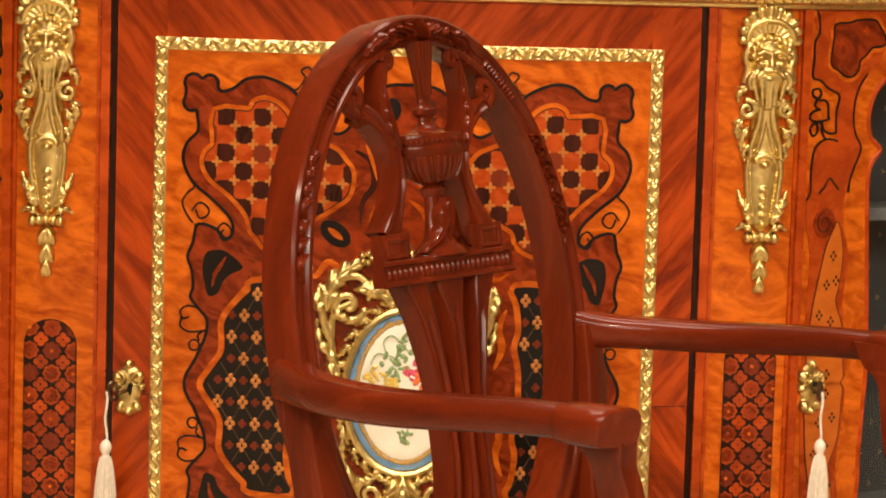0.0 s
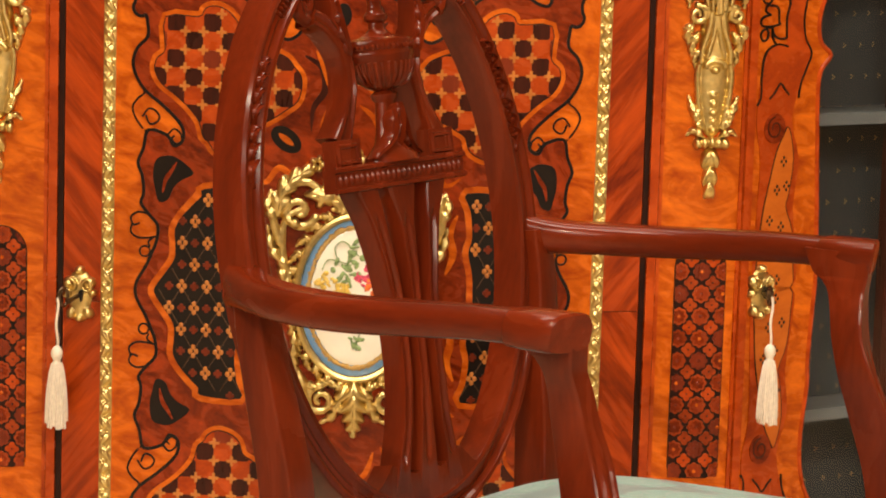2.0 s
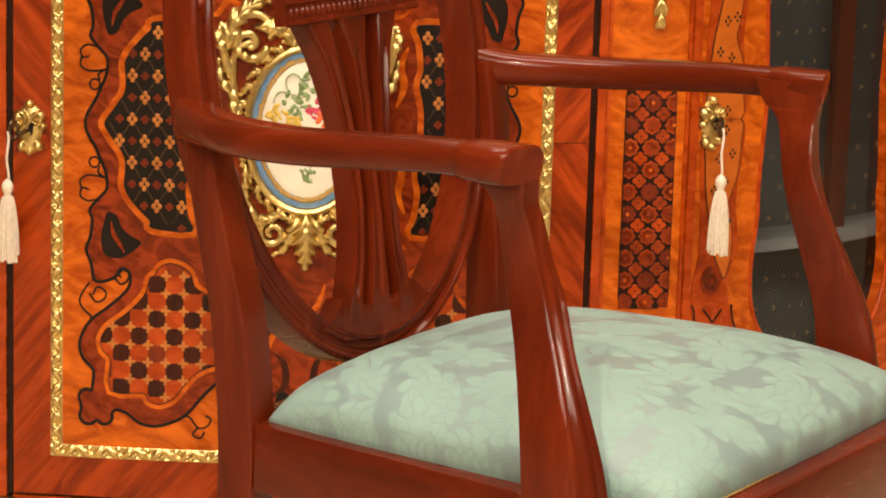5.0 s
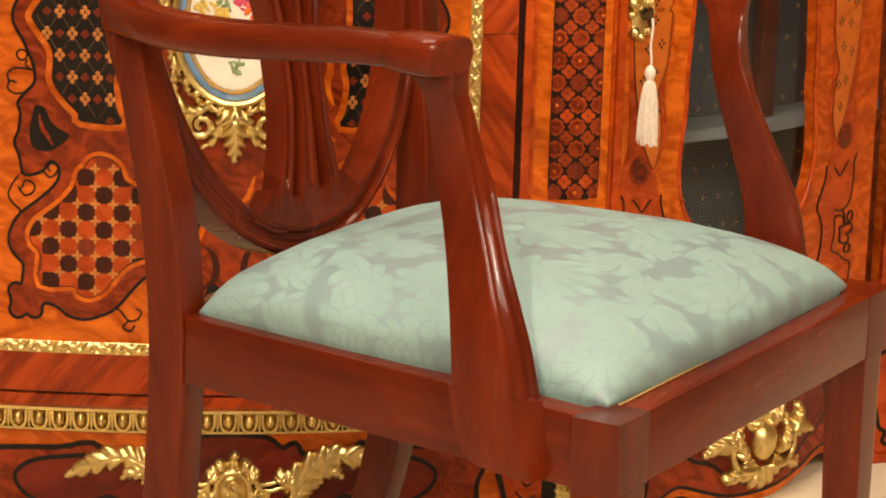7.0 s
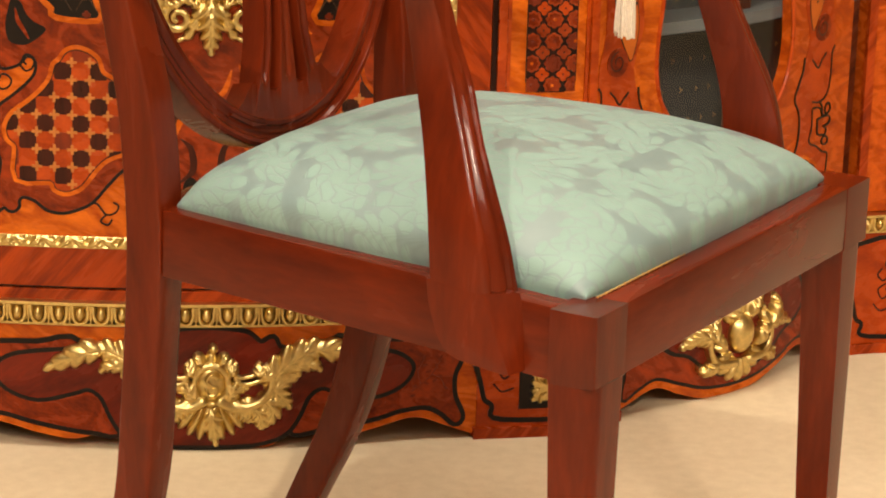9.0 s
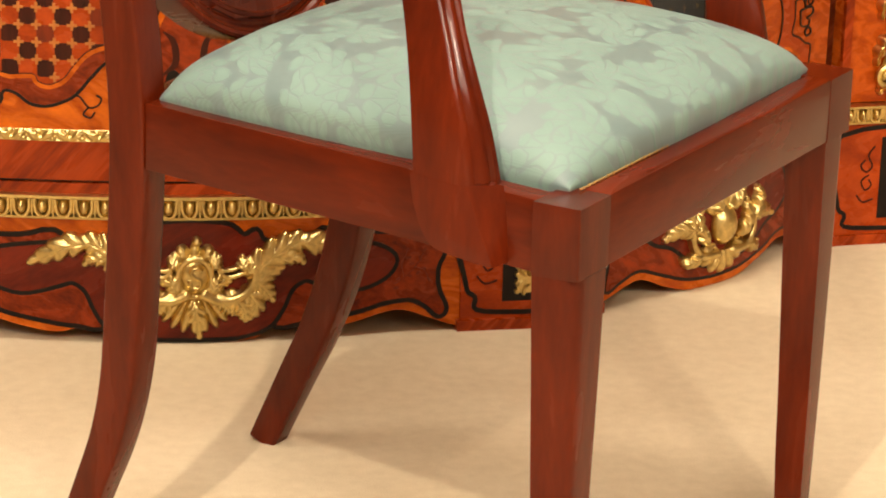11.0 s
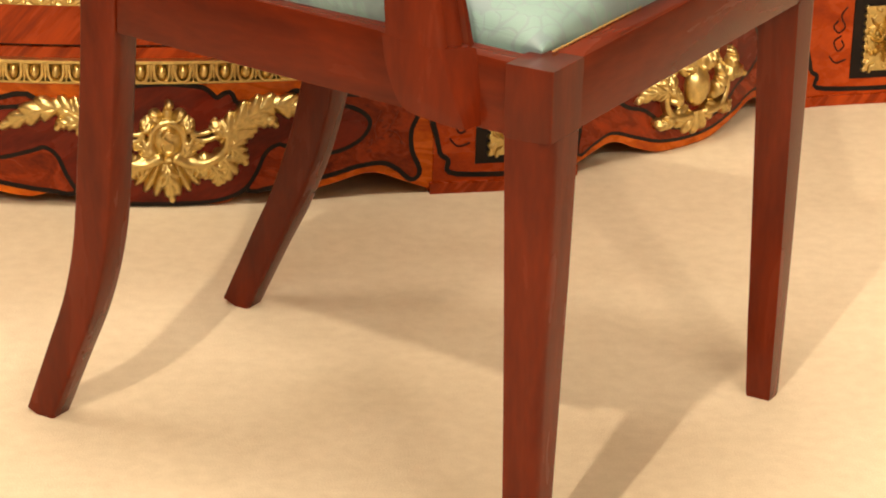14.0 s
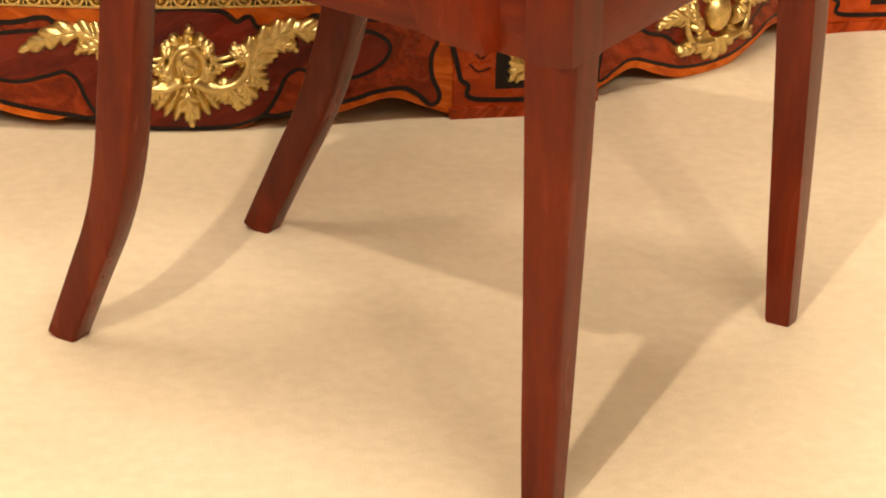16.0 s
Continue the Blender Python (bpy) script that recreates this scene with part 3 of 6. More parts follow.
# carcass, behind the front boards
part("carcass", panel(-1.34, 0.44, 0.10, 1.04, -0.010, 0.02), KINGWOOD_P, cabinet)
# top: one slab from the serpentine front back to the wall, and the two ends
bm = bmesh.new()
edge_line = [front(-1.34 + 2.68 * i / 90, 1.065, 0.004) for i in range(91)]
lower = [bm.verts.new(p) for p in edge_line] + [bm.verts.new(STAND @ Vector((1.118, 3.28, 1.065))), bm.verts.new(STAND @ Vector((-1.202, 3.28, 1.065)))]
upper = [bm.verts.new(v.co + Vector((0, 0, 0.028))) for v in lower]
for ring_verts in (lower, upper):
    f = bm.faces.new(ring_verts)
    f.normal_update()
    bmesh.ops.triangulate(bm, faces=[f], ngon_method="EAR_CLIP")
for i in range(len(lower)):
    bm.faces.new((lower[i - 1], lower[i], upper[i], upper[i - 1]))
bmesh.ops.recalc_face_normals(bm, faces=bm.faces)
part("top_board", bm, KINGWOOD_P, cabinet)
for x in (-1.202, 1.118):
    part("end_panel", box((x - 0.012, 3.104, 0.0), (x + 0.012, 3.28, 1.064), m=STAND), KINGWOOD_P, cabinet)


# door frame: crossbanded kingwood, its grain slanting away from the lock
def board(name, s0, s1, z0, z1, lift, mat, parent=cabinet, depth=0.02, label=""):
    return part(name, panel(s0, s1, z0, z1, lift, depth), mat, parent, label)


door = board("door", -0.322, 0.322, 0.190, 1.040, 0.002, EBONY, label="door with floral and lattice marquetry")
frame_grain = ((-0.3215, -0.266, 0.6, 1.04, KINGWOOD_N), (-0.3215, -0.266, 0.192, 0.599, KINGWOOD_P), (0.266, 0.3215, 0.6, 1.04, KINGWOOD_P), (0.266, 0.3215, 0.192, 0.599, KINGWOOD_N))
for a, b, c, d, m in frame_grain:
    board("door_stile", a, b, c, d, 0.004, m, door, 0.004)
for a, b, m in ((-0.266, 0.0, KINGWOOD_N), (0.0, 0.266, KINGWOOD_P)):
    board("door_rail", a, b, 0.99, 1.04, 0.004, m, door, 0.004)
for a, b, m in ((-0.266, 0.0, KINGWOOD_P), (0.0, 0.266, KINGWOOD_N)):
    board("door_rail", a, b, 0.192, 0.24, 0.004, m, door, 0.004)
board("satinwood_field", -0.268, 0.268, 0.238, 0.992, 0.0045, SATINWOOD, door, 0.004)

# dark strips carry the shade of the gaps beside the door in their colour
for k in (-1, 1):
    board("door_gap", k * 0.3258 - 0.0032, k * 0.3258 + 0.0032, 0.190, 1.040, 0.0028, EBONY_BROWN, door, 0.004)

# strapwork silhouette, mirrored both ways
STRAP = mm((0, 334), (22, 333), (40, 324), (52, 307), (65, 286), (78, 279), (94, 288), (110, 305), (126, 324), (142, 333), (160, 338), (178, 335), (191, 325), (204, 321))
STRAP += [(0.001 * (cx + r * math.cos(radians(a0 + (a1 - a0) * k / 6))), 0.001 * (cy + r * math.sin(radians(a0 + (a1 - a0) * k / 6))))
          for cx, cy, r, a0, a1 in ((217.5, 329, 9.2, 200, 35), (235.5, 329, 10, 140, -35), (237, 308.5, 9.5, 40, -120)) for k in range(7)]
STRAP += mm((230.5, 292), (230, 277), (241, 265), (246, 250), (242, 234), (232, 219),
           (213, 204), (195, 187), (189, 175), (191, 164), (200, 160), (207, 171), (228, 176), (233, 156), (239, 140), (234, 126), (232, 107), (235, 96), (226, 84), (216, 72),
           (217, 55), (222, 42), (229, 26), (239, 8))
half = STRAP + flip(STRAP, 1, -1)[::-1]
ring = smooth2(half[:-1] + flip(half, -1, 1)[::-1][:-1], 3)
on("strapwork", plate(ring, 0.0, 0.0054), PADOUK, door, label="red-brown veneer strapwork edged in black")
on("strapwork_line", ribbon(ring, 0.0036, 0.0, 0.0058, True), EBONY, door)

CHECK = mm((210, 299), (174, 300), (167, 309), (155, 312), (140, 305), (127, 288), (112, 273), (84, 262), (76, 257), (70, 249), (63, 240), (62, 228), (66, 213), (77, 204), (90, 195),
           (106, 186), (118, 178), (122, 165), (131, 157), (144, 153), (155, 157), (161, 166), (167, 171), (171, 186), (181, 200), (196, 214), (213, 227), (221, 241), (219, 254), (210, 264))
DIAPER = mm((165, 114), (121, 116), (126, 97), (129, 68), (125, 50), (130, 26), (131, 0))
DIAPER_OUT = mm((218, 4), (207, 20), (197, 36), (196, 52), (197, 68), (190, 82), (177, 97), (168, 106))
dia = [(a, -b) for a, b in DIAPER[:-1]] + [DIAPER[-1]] + DIAPER[-2::-1] + DIAPER_OUT[::-1] + [(a, -b) for a, b in DIAPER_OUT]
PITCH = 0.0197


def octagon(cx, cy, r, c):
    return [(cx + r, cy - r + c), (cx + r, cy + r - c), (cx + r - c, cy + r), (cx - r + c, cy + r), (cx - r, cy + r - c), (cx - r, cy - r + c), (cx - r + c, cy - r), (cx + r - c, cy - r)]


def inside(p, poly):
    hit = False
    for i in range(len(poly)):
        (ax, ay), (bx, by) = poly[i - 1], poly[i]
        if (ay > p[1]) != (by > p[1]) and p[0] < (bx - ax) * (p[1] - ay) / (by - ay) + ax:
            hit = not hit
    return hit


def star(cx, cy, r, w):
    """A small four-armed cross."""
    return [(cx + a * r, cy + b * r) for a, b in ((1, -w), (1, w), (w, w), (w, 1), (-w, 1), (-w, w), (-1, w), (-1, -w), (-w, -w), (-w, -1), (w, -1), (w, -w))]


for sx in (1, -1):
    for sy in (1, -1):
        poly = smooth2(flip(CHECK, sx, sy), 3)
        poly = poly if area(poly) > 0 else poly[::-1]
        on("panel_border", plate(grow(poly, 0.0062), 0.0, 0.0058), SATINWOOD, door)
        on("panel_line", plate(grow(poly, 0.0012), 0.0, 0.0061), EBONY, door)
        on("panel_ground", plate(poly, 0.0, 0.0064), PADOUK_LIGHT, door)
        for i in range(-6, 6):
            for j in range(-7, 7):
                cx, cy = sx * (0.159 + PITCH * i), sy * (0.255 + PITCH * j)
                if (i + j) % 2 == 0:
                    cell = clip(poly, octagon(cx, cy, PITCH * 0.485, PITCH * 0.10))
                    if cell and abs(area(cell)) > 3e-5:
                        on("veneer_square", plate(cell, 0.005, 0.0067), ROSEWOOD_RED if (3 * i + 5 * j) % 7 == 0 else ROSEWOOD, door)
                kx, ky = cx + PITCH / 2, cy + PITCH / 2
                if inside((kx, ky), poly) and inside((kx + 0.004, ky), poly) and inside((kx - 0.004, ky - 0.003), poly):
                    on("inlaid_cross", plate(star(kx, ky, 0.0056, 0.28), 0.005, 0.0070, None, 1), BOXWOOD, door)
    poly = smooth2(flip(dia, sx, 1), 3)
    poly = poly if area(poly) > 0 else poly[::-1]
    on("panel_border", plate(grow(poly, 0.0068), 0.0, 0.0058), SATINWOOD, door)
    on("ebony_panel", plate(poly, 0.0, 0.0062), EBONY, door)
    lines = bmesh.new()
    for i in range(-4, 5):
        for j in range(-6, 6):
            cx, cy = sx * (0.1605 + 0.0277 * (i + 0.5 * (j % 2))), 0.0065 + 0.0239 * j
            if inside((cx, cy - 0.005), poly) and inside((cx, cy + 0.005), poly) and inside((cx - 0.004, cy), poly) and inside((cx + 0.004, cy), poly):
                bm = bmesh.new()
                for k in range(4):
                    q = math.pi / 2 * k
                    dome(cx + 0.0033 * math.cos(q), cy + 0.0046 * math.sin(q), 0.0029, 0.0035, 0.0060, 0.0068, bm, n=7, rings=2)
                on("inlaid_flower", bm, BOXWOOD, door)
            rx = cx + 0.01385
            if inside((rx, cy - 0.004), poly) and inside((rx, cy + 0.004), poly) and inside((rx - 0.004, cy), poly) and inside((rx + 0.004, cy), poly):
                bm = bmesh.new()
                plate(star(rx, cy, 0.0046, 0.42), 0.005, 0.0066, bm, 1)
                on("inlaid_star", bm, ROSEWOOD_RED, door)
            for dx in (1, -1):
                seg = [(cx + 0.0025 * dx, cy + 0.0045), (cx + 0.0115 * dx, cy + 0.0195)]
                if inside(seg[0], poly) and inside(seg[1], poly):
                    ribbon(seg, 0.0012, 0.005, 0.0065, bm=lines)
    on("inlaid_lattice", lines, WALNUT, door)

# black commas, eyes, leaf bands and line scrolls of the strapwork
COMMA = mm((219, 144), (206, 149), (194, 146), (177, 131), (190, 123), (199, 114), (205, 101), (215, 98), (219, 110), (222, 126))
for sx in (1, -1):
    for sy in (1, -1):
        on("inlaid_comma", plate(smooth2(flip(COMMA, sx, sy), 3), 0.0, 0.0058), EBONY, door)
        on("inlaid_sprig", ribbon(smooth2(flip(mm((196, 142), (203, 130), (208, 122), (211, 108)), sx, sy), 5, False), lambda f: 0.001 + 0.004 * math.sin(math.pi * f), 0.005, 0.0061), PADOUK, door)
        eye = [(sx * (0.077 + 0.019 * math.cos(q) * 0.8 - 0.012 * math.sin(q) * 0.6), sy * (0.171 + 0.019 * math.cos(q) * 0.6 + 0.012 * math.sin(q) * 0.8)) for q in [2 * math.pi * k / 20 for k in range(20)]]
        on("inlaid_eye", plate(eye, 0.0, 0.0059), EBONY, door)
        on("inlaid_eye_centre", plate(grow(eye, -0.0085), 0.0, 0.0063), SATINWOOD, door)
        for pts, w in ((mm((46, 268), (34, 240), (26, 214), (38, 190)), 0.007), (mm((10, 228), (26, 214), (38, 186), (34, 166)), 0.006), (mm((2, 210), (18, 196), (26, 172)), 0.006),
                       (mm((114, 132), (98, 124), (84, 140), (66, 132), (52, 148)), 0.007), (mm((112, 92), (104, 70), (108, 48), (100, 26)), 0.009)):
            on("inlaid_leaf", ribbon(smooth2(flip(pts, sx, sy), 6, False), lambda f, w=w: w * (0.25 + math.sin(math.pi * f)) * 0.8, 0.004, 0.0060), SATINWOOD, door)
        for pts in (mm((30, 300), (16, 286), (18, 262), (30, 250)), mm((58, 262), (40, 250), (36, 226), (48, 206), (50, 180))):
            on("inlaid_shadow_leaf", ribbon(smooth2(flip(pts, sx, sy), 6, False), lambda f: 0.008 * math.sin(math.pi * (0.08 + 0.9 * f)), 0.004, 0.00575), ROSEWOOD, door)
        on("inlaid_oval", plate([(sx * (0.018 + 0.009 * math.cos(q)), sy * (0.307 + 0.013 * math.sin(q))) for q in [2 * math.pi * k / 16 for k in range(16)]], 0.0, 0.0061), EBONY, door)
        # line scrolls on the satinwood field
        for pts in (mm((233, 220), (237, 226)), mm((236, 224), (233, 216), (240, 210), (246, 200), (242, 188), (234, 177)),
                    mm((235, 190), (228, 199), (220, 197), (216, 190), (220, 184), (227, 183), (231, 192)), mm((232, 176), (226, 166), (217, 164), (209, 170)),
                    mm((206, 172), (200, 178), (193, 174), (191, 166), (197, 162), (202, 167), (199, 171)),
                    mm((226, 84), (238, 86), (246, 80), (243, 72), (236, 74)), mm((244, 74), (246, 64), (238, 58), (226, 58), (216, 60)), mm((218, 60), (226, 54), (224, 48)),
                    mm((130, 326), (122, 326), (112, 338), (102, 336), (98, 328), (104, 324)), mm((112, 338), (118, 346), (110, 350), (105, 343)),
                    mm((66, 300), (72, 312), (82, 314), (88, 306), (82, 299), (77, 304))):
            on("inlaid_scroll", ribbon(smooth2(flip(pts, sx, sy), 5, False), 0.0021, 0.004, 0.0053), EBONY, door)
        on("inlaid_scroll", ribbon(curl(sx * 0.230, sy * 0.043, 0.0060, 0.0056, 0, 1, 14), 0.0021, 0.004, 0.0053), EBONY, door)

# gilt border of the door panel: a running leaf between fine edges
def gilt_border(s0, z0, s1, z1, name="gilt_border"):
    a, b = Vector((s0, z0)), Vector((s1, z1))
    d = (b - a).normalized()
    n = Vector((-d.y, d.x))
    L = (b - a).length
    cnt = max(2, round(L / 0.0165))
    cast = Relief(-0.001, L + 0.001, -0.0080, 0.0080, 0.00075)
    cast.H[np.abs(cast.ys) < 0.0064, :] = 0.0045
    for y in (-0.0060, 0.0060):
        cast.bar([(L * k / 60, y) for k in range(61)], 0.0012, 0.0050)
    for k in range(cnt):
        x, y = k * L / cnt, 1 if k % 2 else -1
        cast.leaf([(x - 0.001, -y * 0.0045), (x + 0.006, y * 0.0002), (x + 0.0125, y * 0.0038), (x + 0.0170, y * 0.0022)], 0.0044, 0.0058, 2, 0.0042)
        cast.boss(x + 0.0110, -y * 0.0036, 0.0036, 0.0024, 0.004, 0.0078)
    bm = cast.mesh()
    for v in bm.verts:
        p = a + d * v.co.x + n * v.co.y
        v.co = Vector((p.x, p.y, v.co.z))
    return on(name, bm, GILT, door, 0, 0)


gilt_border(-0.2715, 0.2440, -0.2715, 0.9860)
gilt_border(0.2725, 0.2440, 0.2725, 0.9860)
gilt_border(-0.278, 0.2440, 0.279, 0.2440)
gilt_border(-0.278, 0.9860, 0.279, 0.9860)

# painted porcelain plaque in a gilt frame
def oval(a, b, n=48):
    return [(a * math.cos(2 * math.pi * k / n), b * math.sin(2 * math.pi * k / n)) for k in range(n)]


plaque = on("porcelain_plaque", dome(0, 0, 0.064, 0.089, 0.006, 0.0100, None, 0, 48, 6), BLUE_GLAZE, door, 0.003, MID, "oval porcelain plaque painted with flowers on white, blue rim")
on("white_ground", dome(0, 0, 0.050, 0.075, 0.0086, 0.0118, None, 0, 48, 6), PORCELAIN, plaque, 0.003)
bm = bmesh.new()
random.seed(3)
for k in range(150):
    q = 2 * math.pi * k / 150
    dome((0.0525 + 0.002 * (random.random() - 0.5)) * math.cos(q), (0.0775 + 0.002 * (random.random() - 0.5)) * math.sin(q), 0.0018 + 0.0024 * random.random(), 0.0030, 0.0080, 0.0100 + 0.0004 * random.random(), bm, math.degrees(q), 6, 2)
on("gold_edging", bm, GILT_PAINT, plaque, 0.003)
bm = tube(oval(0.0655, 0.0905), 0.0042, 0.0115, k=8)
for k in range(96):
    q = 2 * math.pi * k / 96
    dome(0.0695 * math.cos(q), 0.0945 * math.sin(q), 0.0019, 0.0019, 0.010, 0.0145, bm, 0, 6, 2)
frame_part = on("plaque_frame", bm, GILT, door, 0.003, MID, "pierced gilt bronze frame of scrolls and leaves")


def mount(name, bm, parent, s0, z0, label=""):
    return on(name, bm, GILT, parent, s0, z0, label)


cast = Relief(-0.105, 0.105, -0.165, 0.175)
for sx in (1, -1):
    cast.bar(smooth2(flip(mm((70, -30), (75, 20), (81, 50), (79, 84), (60, 97)), sx), 6, False), lambda f: 0.0052 - 0.002 * f, 0.010)
    cast.bar(curl(sx * 0.064, 0.094, 0.019, 0.004, 200 if sx > 0 else -20, 1.2 * sx), lambda f: 0.0050 - 0.0016 * f, 0.010)
    cast.bar(smooth2(flip(mm((84, 60), (92, 90), (80, 118), (56, 126), (40, 114), (42, 102)), sx), 6, False), lambda f: 0.0050 - 0.0012 * f, 0.011)
    for pts, w, lb in ((((86, 90), (80, 118), (60, 136), (40, 142)), 0.0120, 5), (((42, 102), (32, 122), (24, 140), (10, 152)), 0.0110, 5), (((56, 112), (38, 112), (20, 102), (2, 99)), 0.0085, 4), (((70, -10), (80, 24), (86, 54)), 0.0075, 5), (((74, 30), (92, 52), (98, 80)), 0.0065, 4),
                       (((90, 84), (98, 100), (94, 118)), 0.0065, 3), (((62, 78), (74, 84), (80, 96)), 0.006, 3), (((16, 104), (24, 120), (20, 134)), 0.006, 3),
                       (((66, -40), (66, -70), (58, -92)), 0.0060, 5), (((60, -84), (56, -104), (56, -124), (44, -134)), 0.0085, 4), (((8, -98), (16, -116), (24, -132), (38, -140)), 0.0085, 4), (((30, -96), (46, -98), (56, -90)), 0.006, 3), (((12, -100), (22, -96), (34, -92)), 0.006, 3), (((46, -128), (56, -134), (60, -146)), 0.006, 3)):
        cast.leaf(flip(mm(*pts), sx), w, 0.013, lb, 0.006)
    for k in range(5):
        q = radians(72 * k)
        cast.boss(sx * 0.045 + 0.0055 * math.cos(q), 0.146 + 0.0055 * math.sin(q), 0.0045, 0.0034, 0.008, 0.017, math.degrees(q))
    cast.bar(curl(sx * 0.036, -0.114, 0.0165, 0.004, 90, -1.4 * sx), lambda f: 0.0048 - 0.0018 * f, 0.010)
cast.leaf(mm((0, 98), (0, 122), (0, 146), (0, 164)), 0.014, 0.015, 5, 0.008)
cast.leaf(mm((0, -95), (0, -115), (0, -137), (0, -156)), 0.017, 0.016, 5, 0.008)
cast.boss(0, -0.112, 0.009, 0.010, 0.01, 0.024)
for k in range(30):
    q = radians(12 * k + 4)
    cast.leaf([(0.0690 * math.cos(q), 0.0940 * math.sin(q)), (0.0750 * math.cos(q + 0.10), 0.1000 * math.sin(q + 0.10)), (0.0790 * math.cos(q + 0.22), 0.1040 * math.sin(q + 0.22))], 0.0062, 0.010, 3, 0.005)
# the plaque's own opening stays clear
GX, GY = np.meshgrid(cast.xs, cast.ys)
cast.H[(GX / 0.0665) ** 2 + (GY / 0.0915) ** 2 < 1] = -1
mount("frame_scrollwork", cast.mesh(), frame_part, 0.003, MID)
# the painted bouquet: petals and leaves in low glaze relief
def bouquet(name, cx, cy, n, r, size, mat, seed):
    random.seed(seed)
    bm = bmesh.new()
    for k in range(n):
        q, d = 2 * math.pi * random.random(), r * math.sqrt(random.random())
        dome(cx + d * math.cos(q), cy + d * math.sin(q), size * (0.6 + 0.7 * random.random()), size * (0.35 + 0.4 * random.random()), 0.0100, 0.0130 + 0.0008 * random.random(), bm, 360 * random.random(), 8, 2)
    return on(name, bm, mat, plaque, 0.003)


bouquet("painted_rose", 0.014, 0.024, 26, 0.013, 0.0065, ROSE_PAINT, 1)
bouquet("painted_rose", 0.021, 0.012, 16, 0.011, 0.005, ORANGE_PAINT, 2)
bouquet("painted_rose", 0.029, 0.010, 5, 0.006, 0.004, ROSE_PAINT, 8)
bouquet("painted_tulip", 0.011, 0.057, 5, 0.005, 0.004, ORANGE_PAINT, 9)
bouquet("painted_blossom", -0.034, 0.020, 9, 0.009, 0.005, YELLOW_PAINT, 3)
bouquet("painted_blossom", -0.017, 0.011, 12, 0.011, 0.005, YELLOW_PAINT, 4)
bouquet("painted_leaves", 0.002, 0.044, 22, 0.019, 0.0062, GREEN_PAINT, 5)
bouquet("painted_leaves", -0.012, 0.028, 12, 0.016, 0.005, GREEN_PAINT, 6)
bouquet("painted_leaves", 0.002, -0.048, 9, 0.009, 0.005, GREEN_PAINT, 7)
for pts in (mm((2, 46), (-14, 62), (-24, 56), (-22, 44)), mm((10, 50), (22, 58), (32, 54)), mm((-6, 36), (-30, 42), (-38, 30)), mm((12, -2), (10, -24), (2, -46))):
    on("painted_stem", ribbon(smooth2(pts, 6, False), 0.0011, 0.010, 0.0124), GREEN_PAINT, plaque, 0.003)

# ---- mouldings ----
def egg_moulding(s0, s1, z0, z1, lift, parent, pitch=0.0235):
    """Egg-and-dart: a hollow band with an egg in each cup and a dart between the cups."""
    hgt = z1 - z0
    band = bmesh.new()
    n = max(2, int((s1 - s0) / 0.012))
    prof = [(0, lift - 0.02), (0, lift + 0.006), (0.10, lift + 0.007), (0.18, lift + 0.002), (0.5, lift + 0.003), (0.80, lift + 0.008), (0.88, lift + 0.013), (1, lift + 0.013), (1, lift - 0.02)]
    rows = [[band.verts.new((s0 + (s1 - s0) * i / n, z0 + hgt * a, b)) for a, b in prof] for i in range(n + 1)]
    for a, b in zip(rows, rows[1:]):
        for j in range(len(prof) - 1):
            band.faces.new((a[j], a[j + 1], b[j + 1], b[j]))
    for f in (rows[0], rows[-1]):
        band.faces.new(f)
    ob = on("egg_moulding", band, GILT, parent, 0, 0, "cast gilt bronze egg-and-dart moulding")
    cnt = round((s1 - s0) / pitch)
    for i in range(cnt):
        c = s0 + (i + 0.5) * (s1 - s0) / cnt
        on("egg", dome(c, z0 + hgt * 0.50, pitch * 0.26, hgt * 0.34, lift + 0.001, lift + 0.015, None, 0, 12, 5), GILT, ob, 0, 0)
        bm = tube([(c + pitch * 0.36 * math.cos(q), z0 + hgt * (0.50 + 0.42 * math.sin(q))) for q in [math.pi * (1.0 + k / 8) for k in range(9)]], 0.0024, lift + 0.006, k=6)
        d = c + pitch * 0.5
        tube([(d, z0 + hgt * 0.88), (d, z0 + hgt * 0.45), (d, z0 + hgt * 0.1)], lambda f: 0.0026 * (1 - 0.6 * f), lift + 0.006, bm, k=6)
        for sx in (1, -1):
            tube([(c + sx * pitch * 0.36, z0 + hgt * 0.5), (c + sx * pitch * 0.37, z0 + hgt * 0.84)], 0.0024, lift + 0.007, bm, k=6)
        on("egg_cup", bm, GILT, ob, 0, 0)
    return ob


board("moulding_bed", -0.322, 0.322, 0.176, 0.189, 0.006, KINGWOOD_P)
egg_moulding(-0.340, 0.340, 0.148, 0.177, 0.004, cabinet)
# top edge: gilt gadrooned lip under the top
bm = bmesh.new()
lip = [(-1.34 + 2.68 * i / 220, 1.055) for i in range(221)]
tube(lip, 0.010, 0.014, bm, 1.0, 8)
tube([(a, 1.0435) for a, b in lip], 0.0035, 0.008, bm, 1.0, 6)
for i in range(210):
    dome(-1.0 + 2.0 * i / 209, 1.052, 0.0038, 0.007, 0.018, 0.0265, bm, 24, 6, 2)
on("gilt_lip", bm, GILT, cabinet, 0, 0, "gilt bronze lip under the cabinet's top")

# ---- apron under the door ----
EDGE = [(0.0, 0.002), (0.068, 0.003), (0.094, 0.016), (0.120, 0.019), (0.150, 0.012), (0.190, 0.018), (0.241, 0.030), (0.280, 0.018), (0.300, 0.010), (0.318, 0.004)]


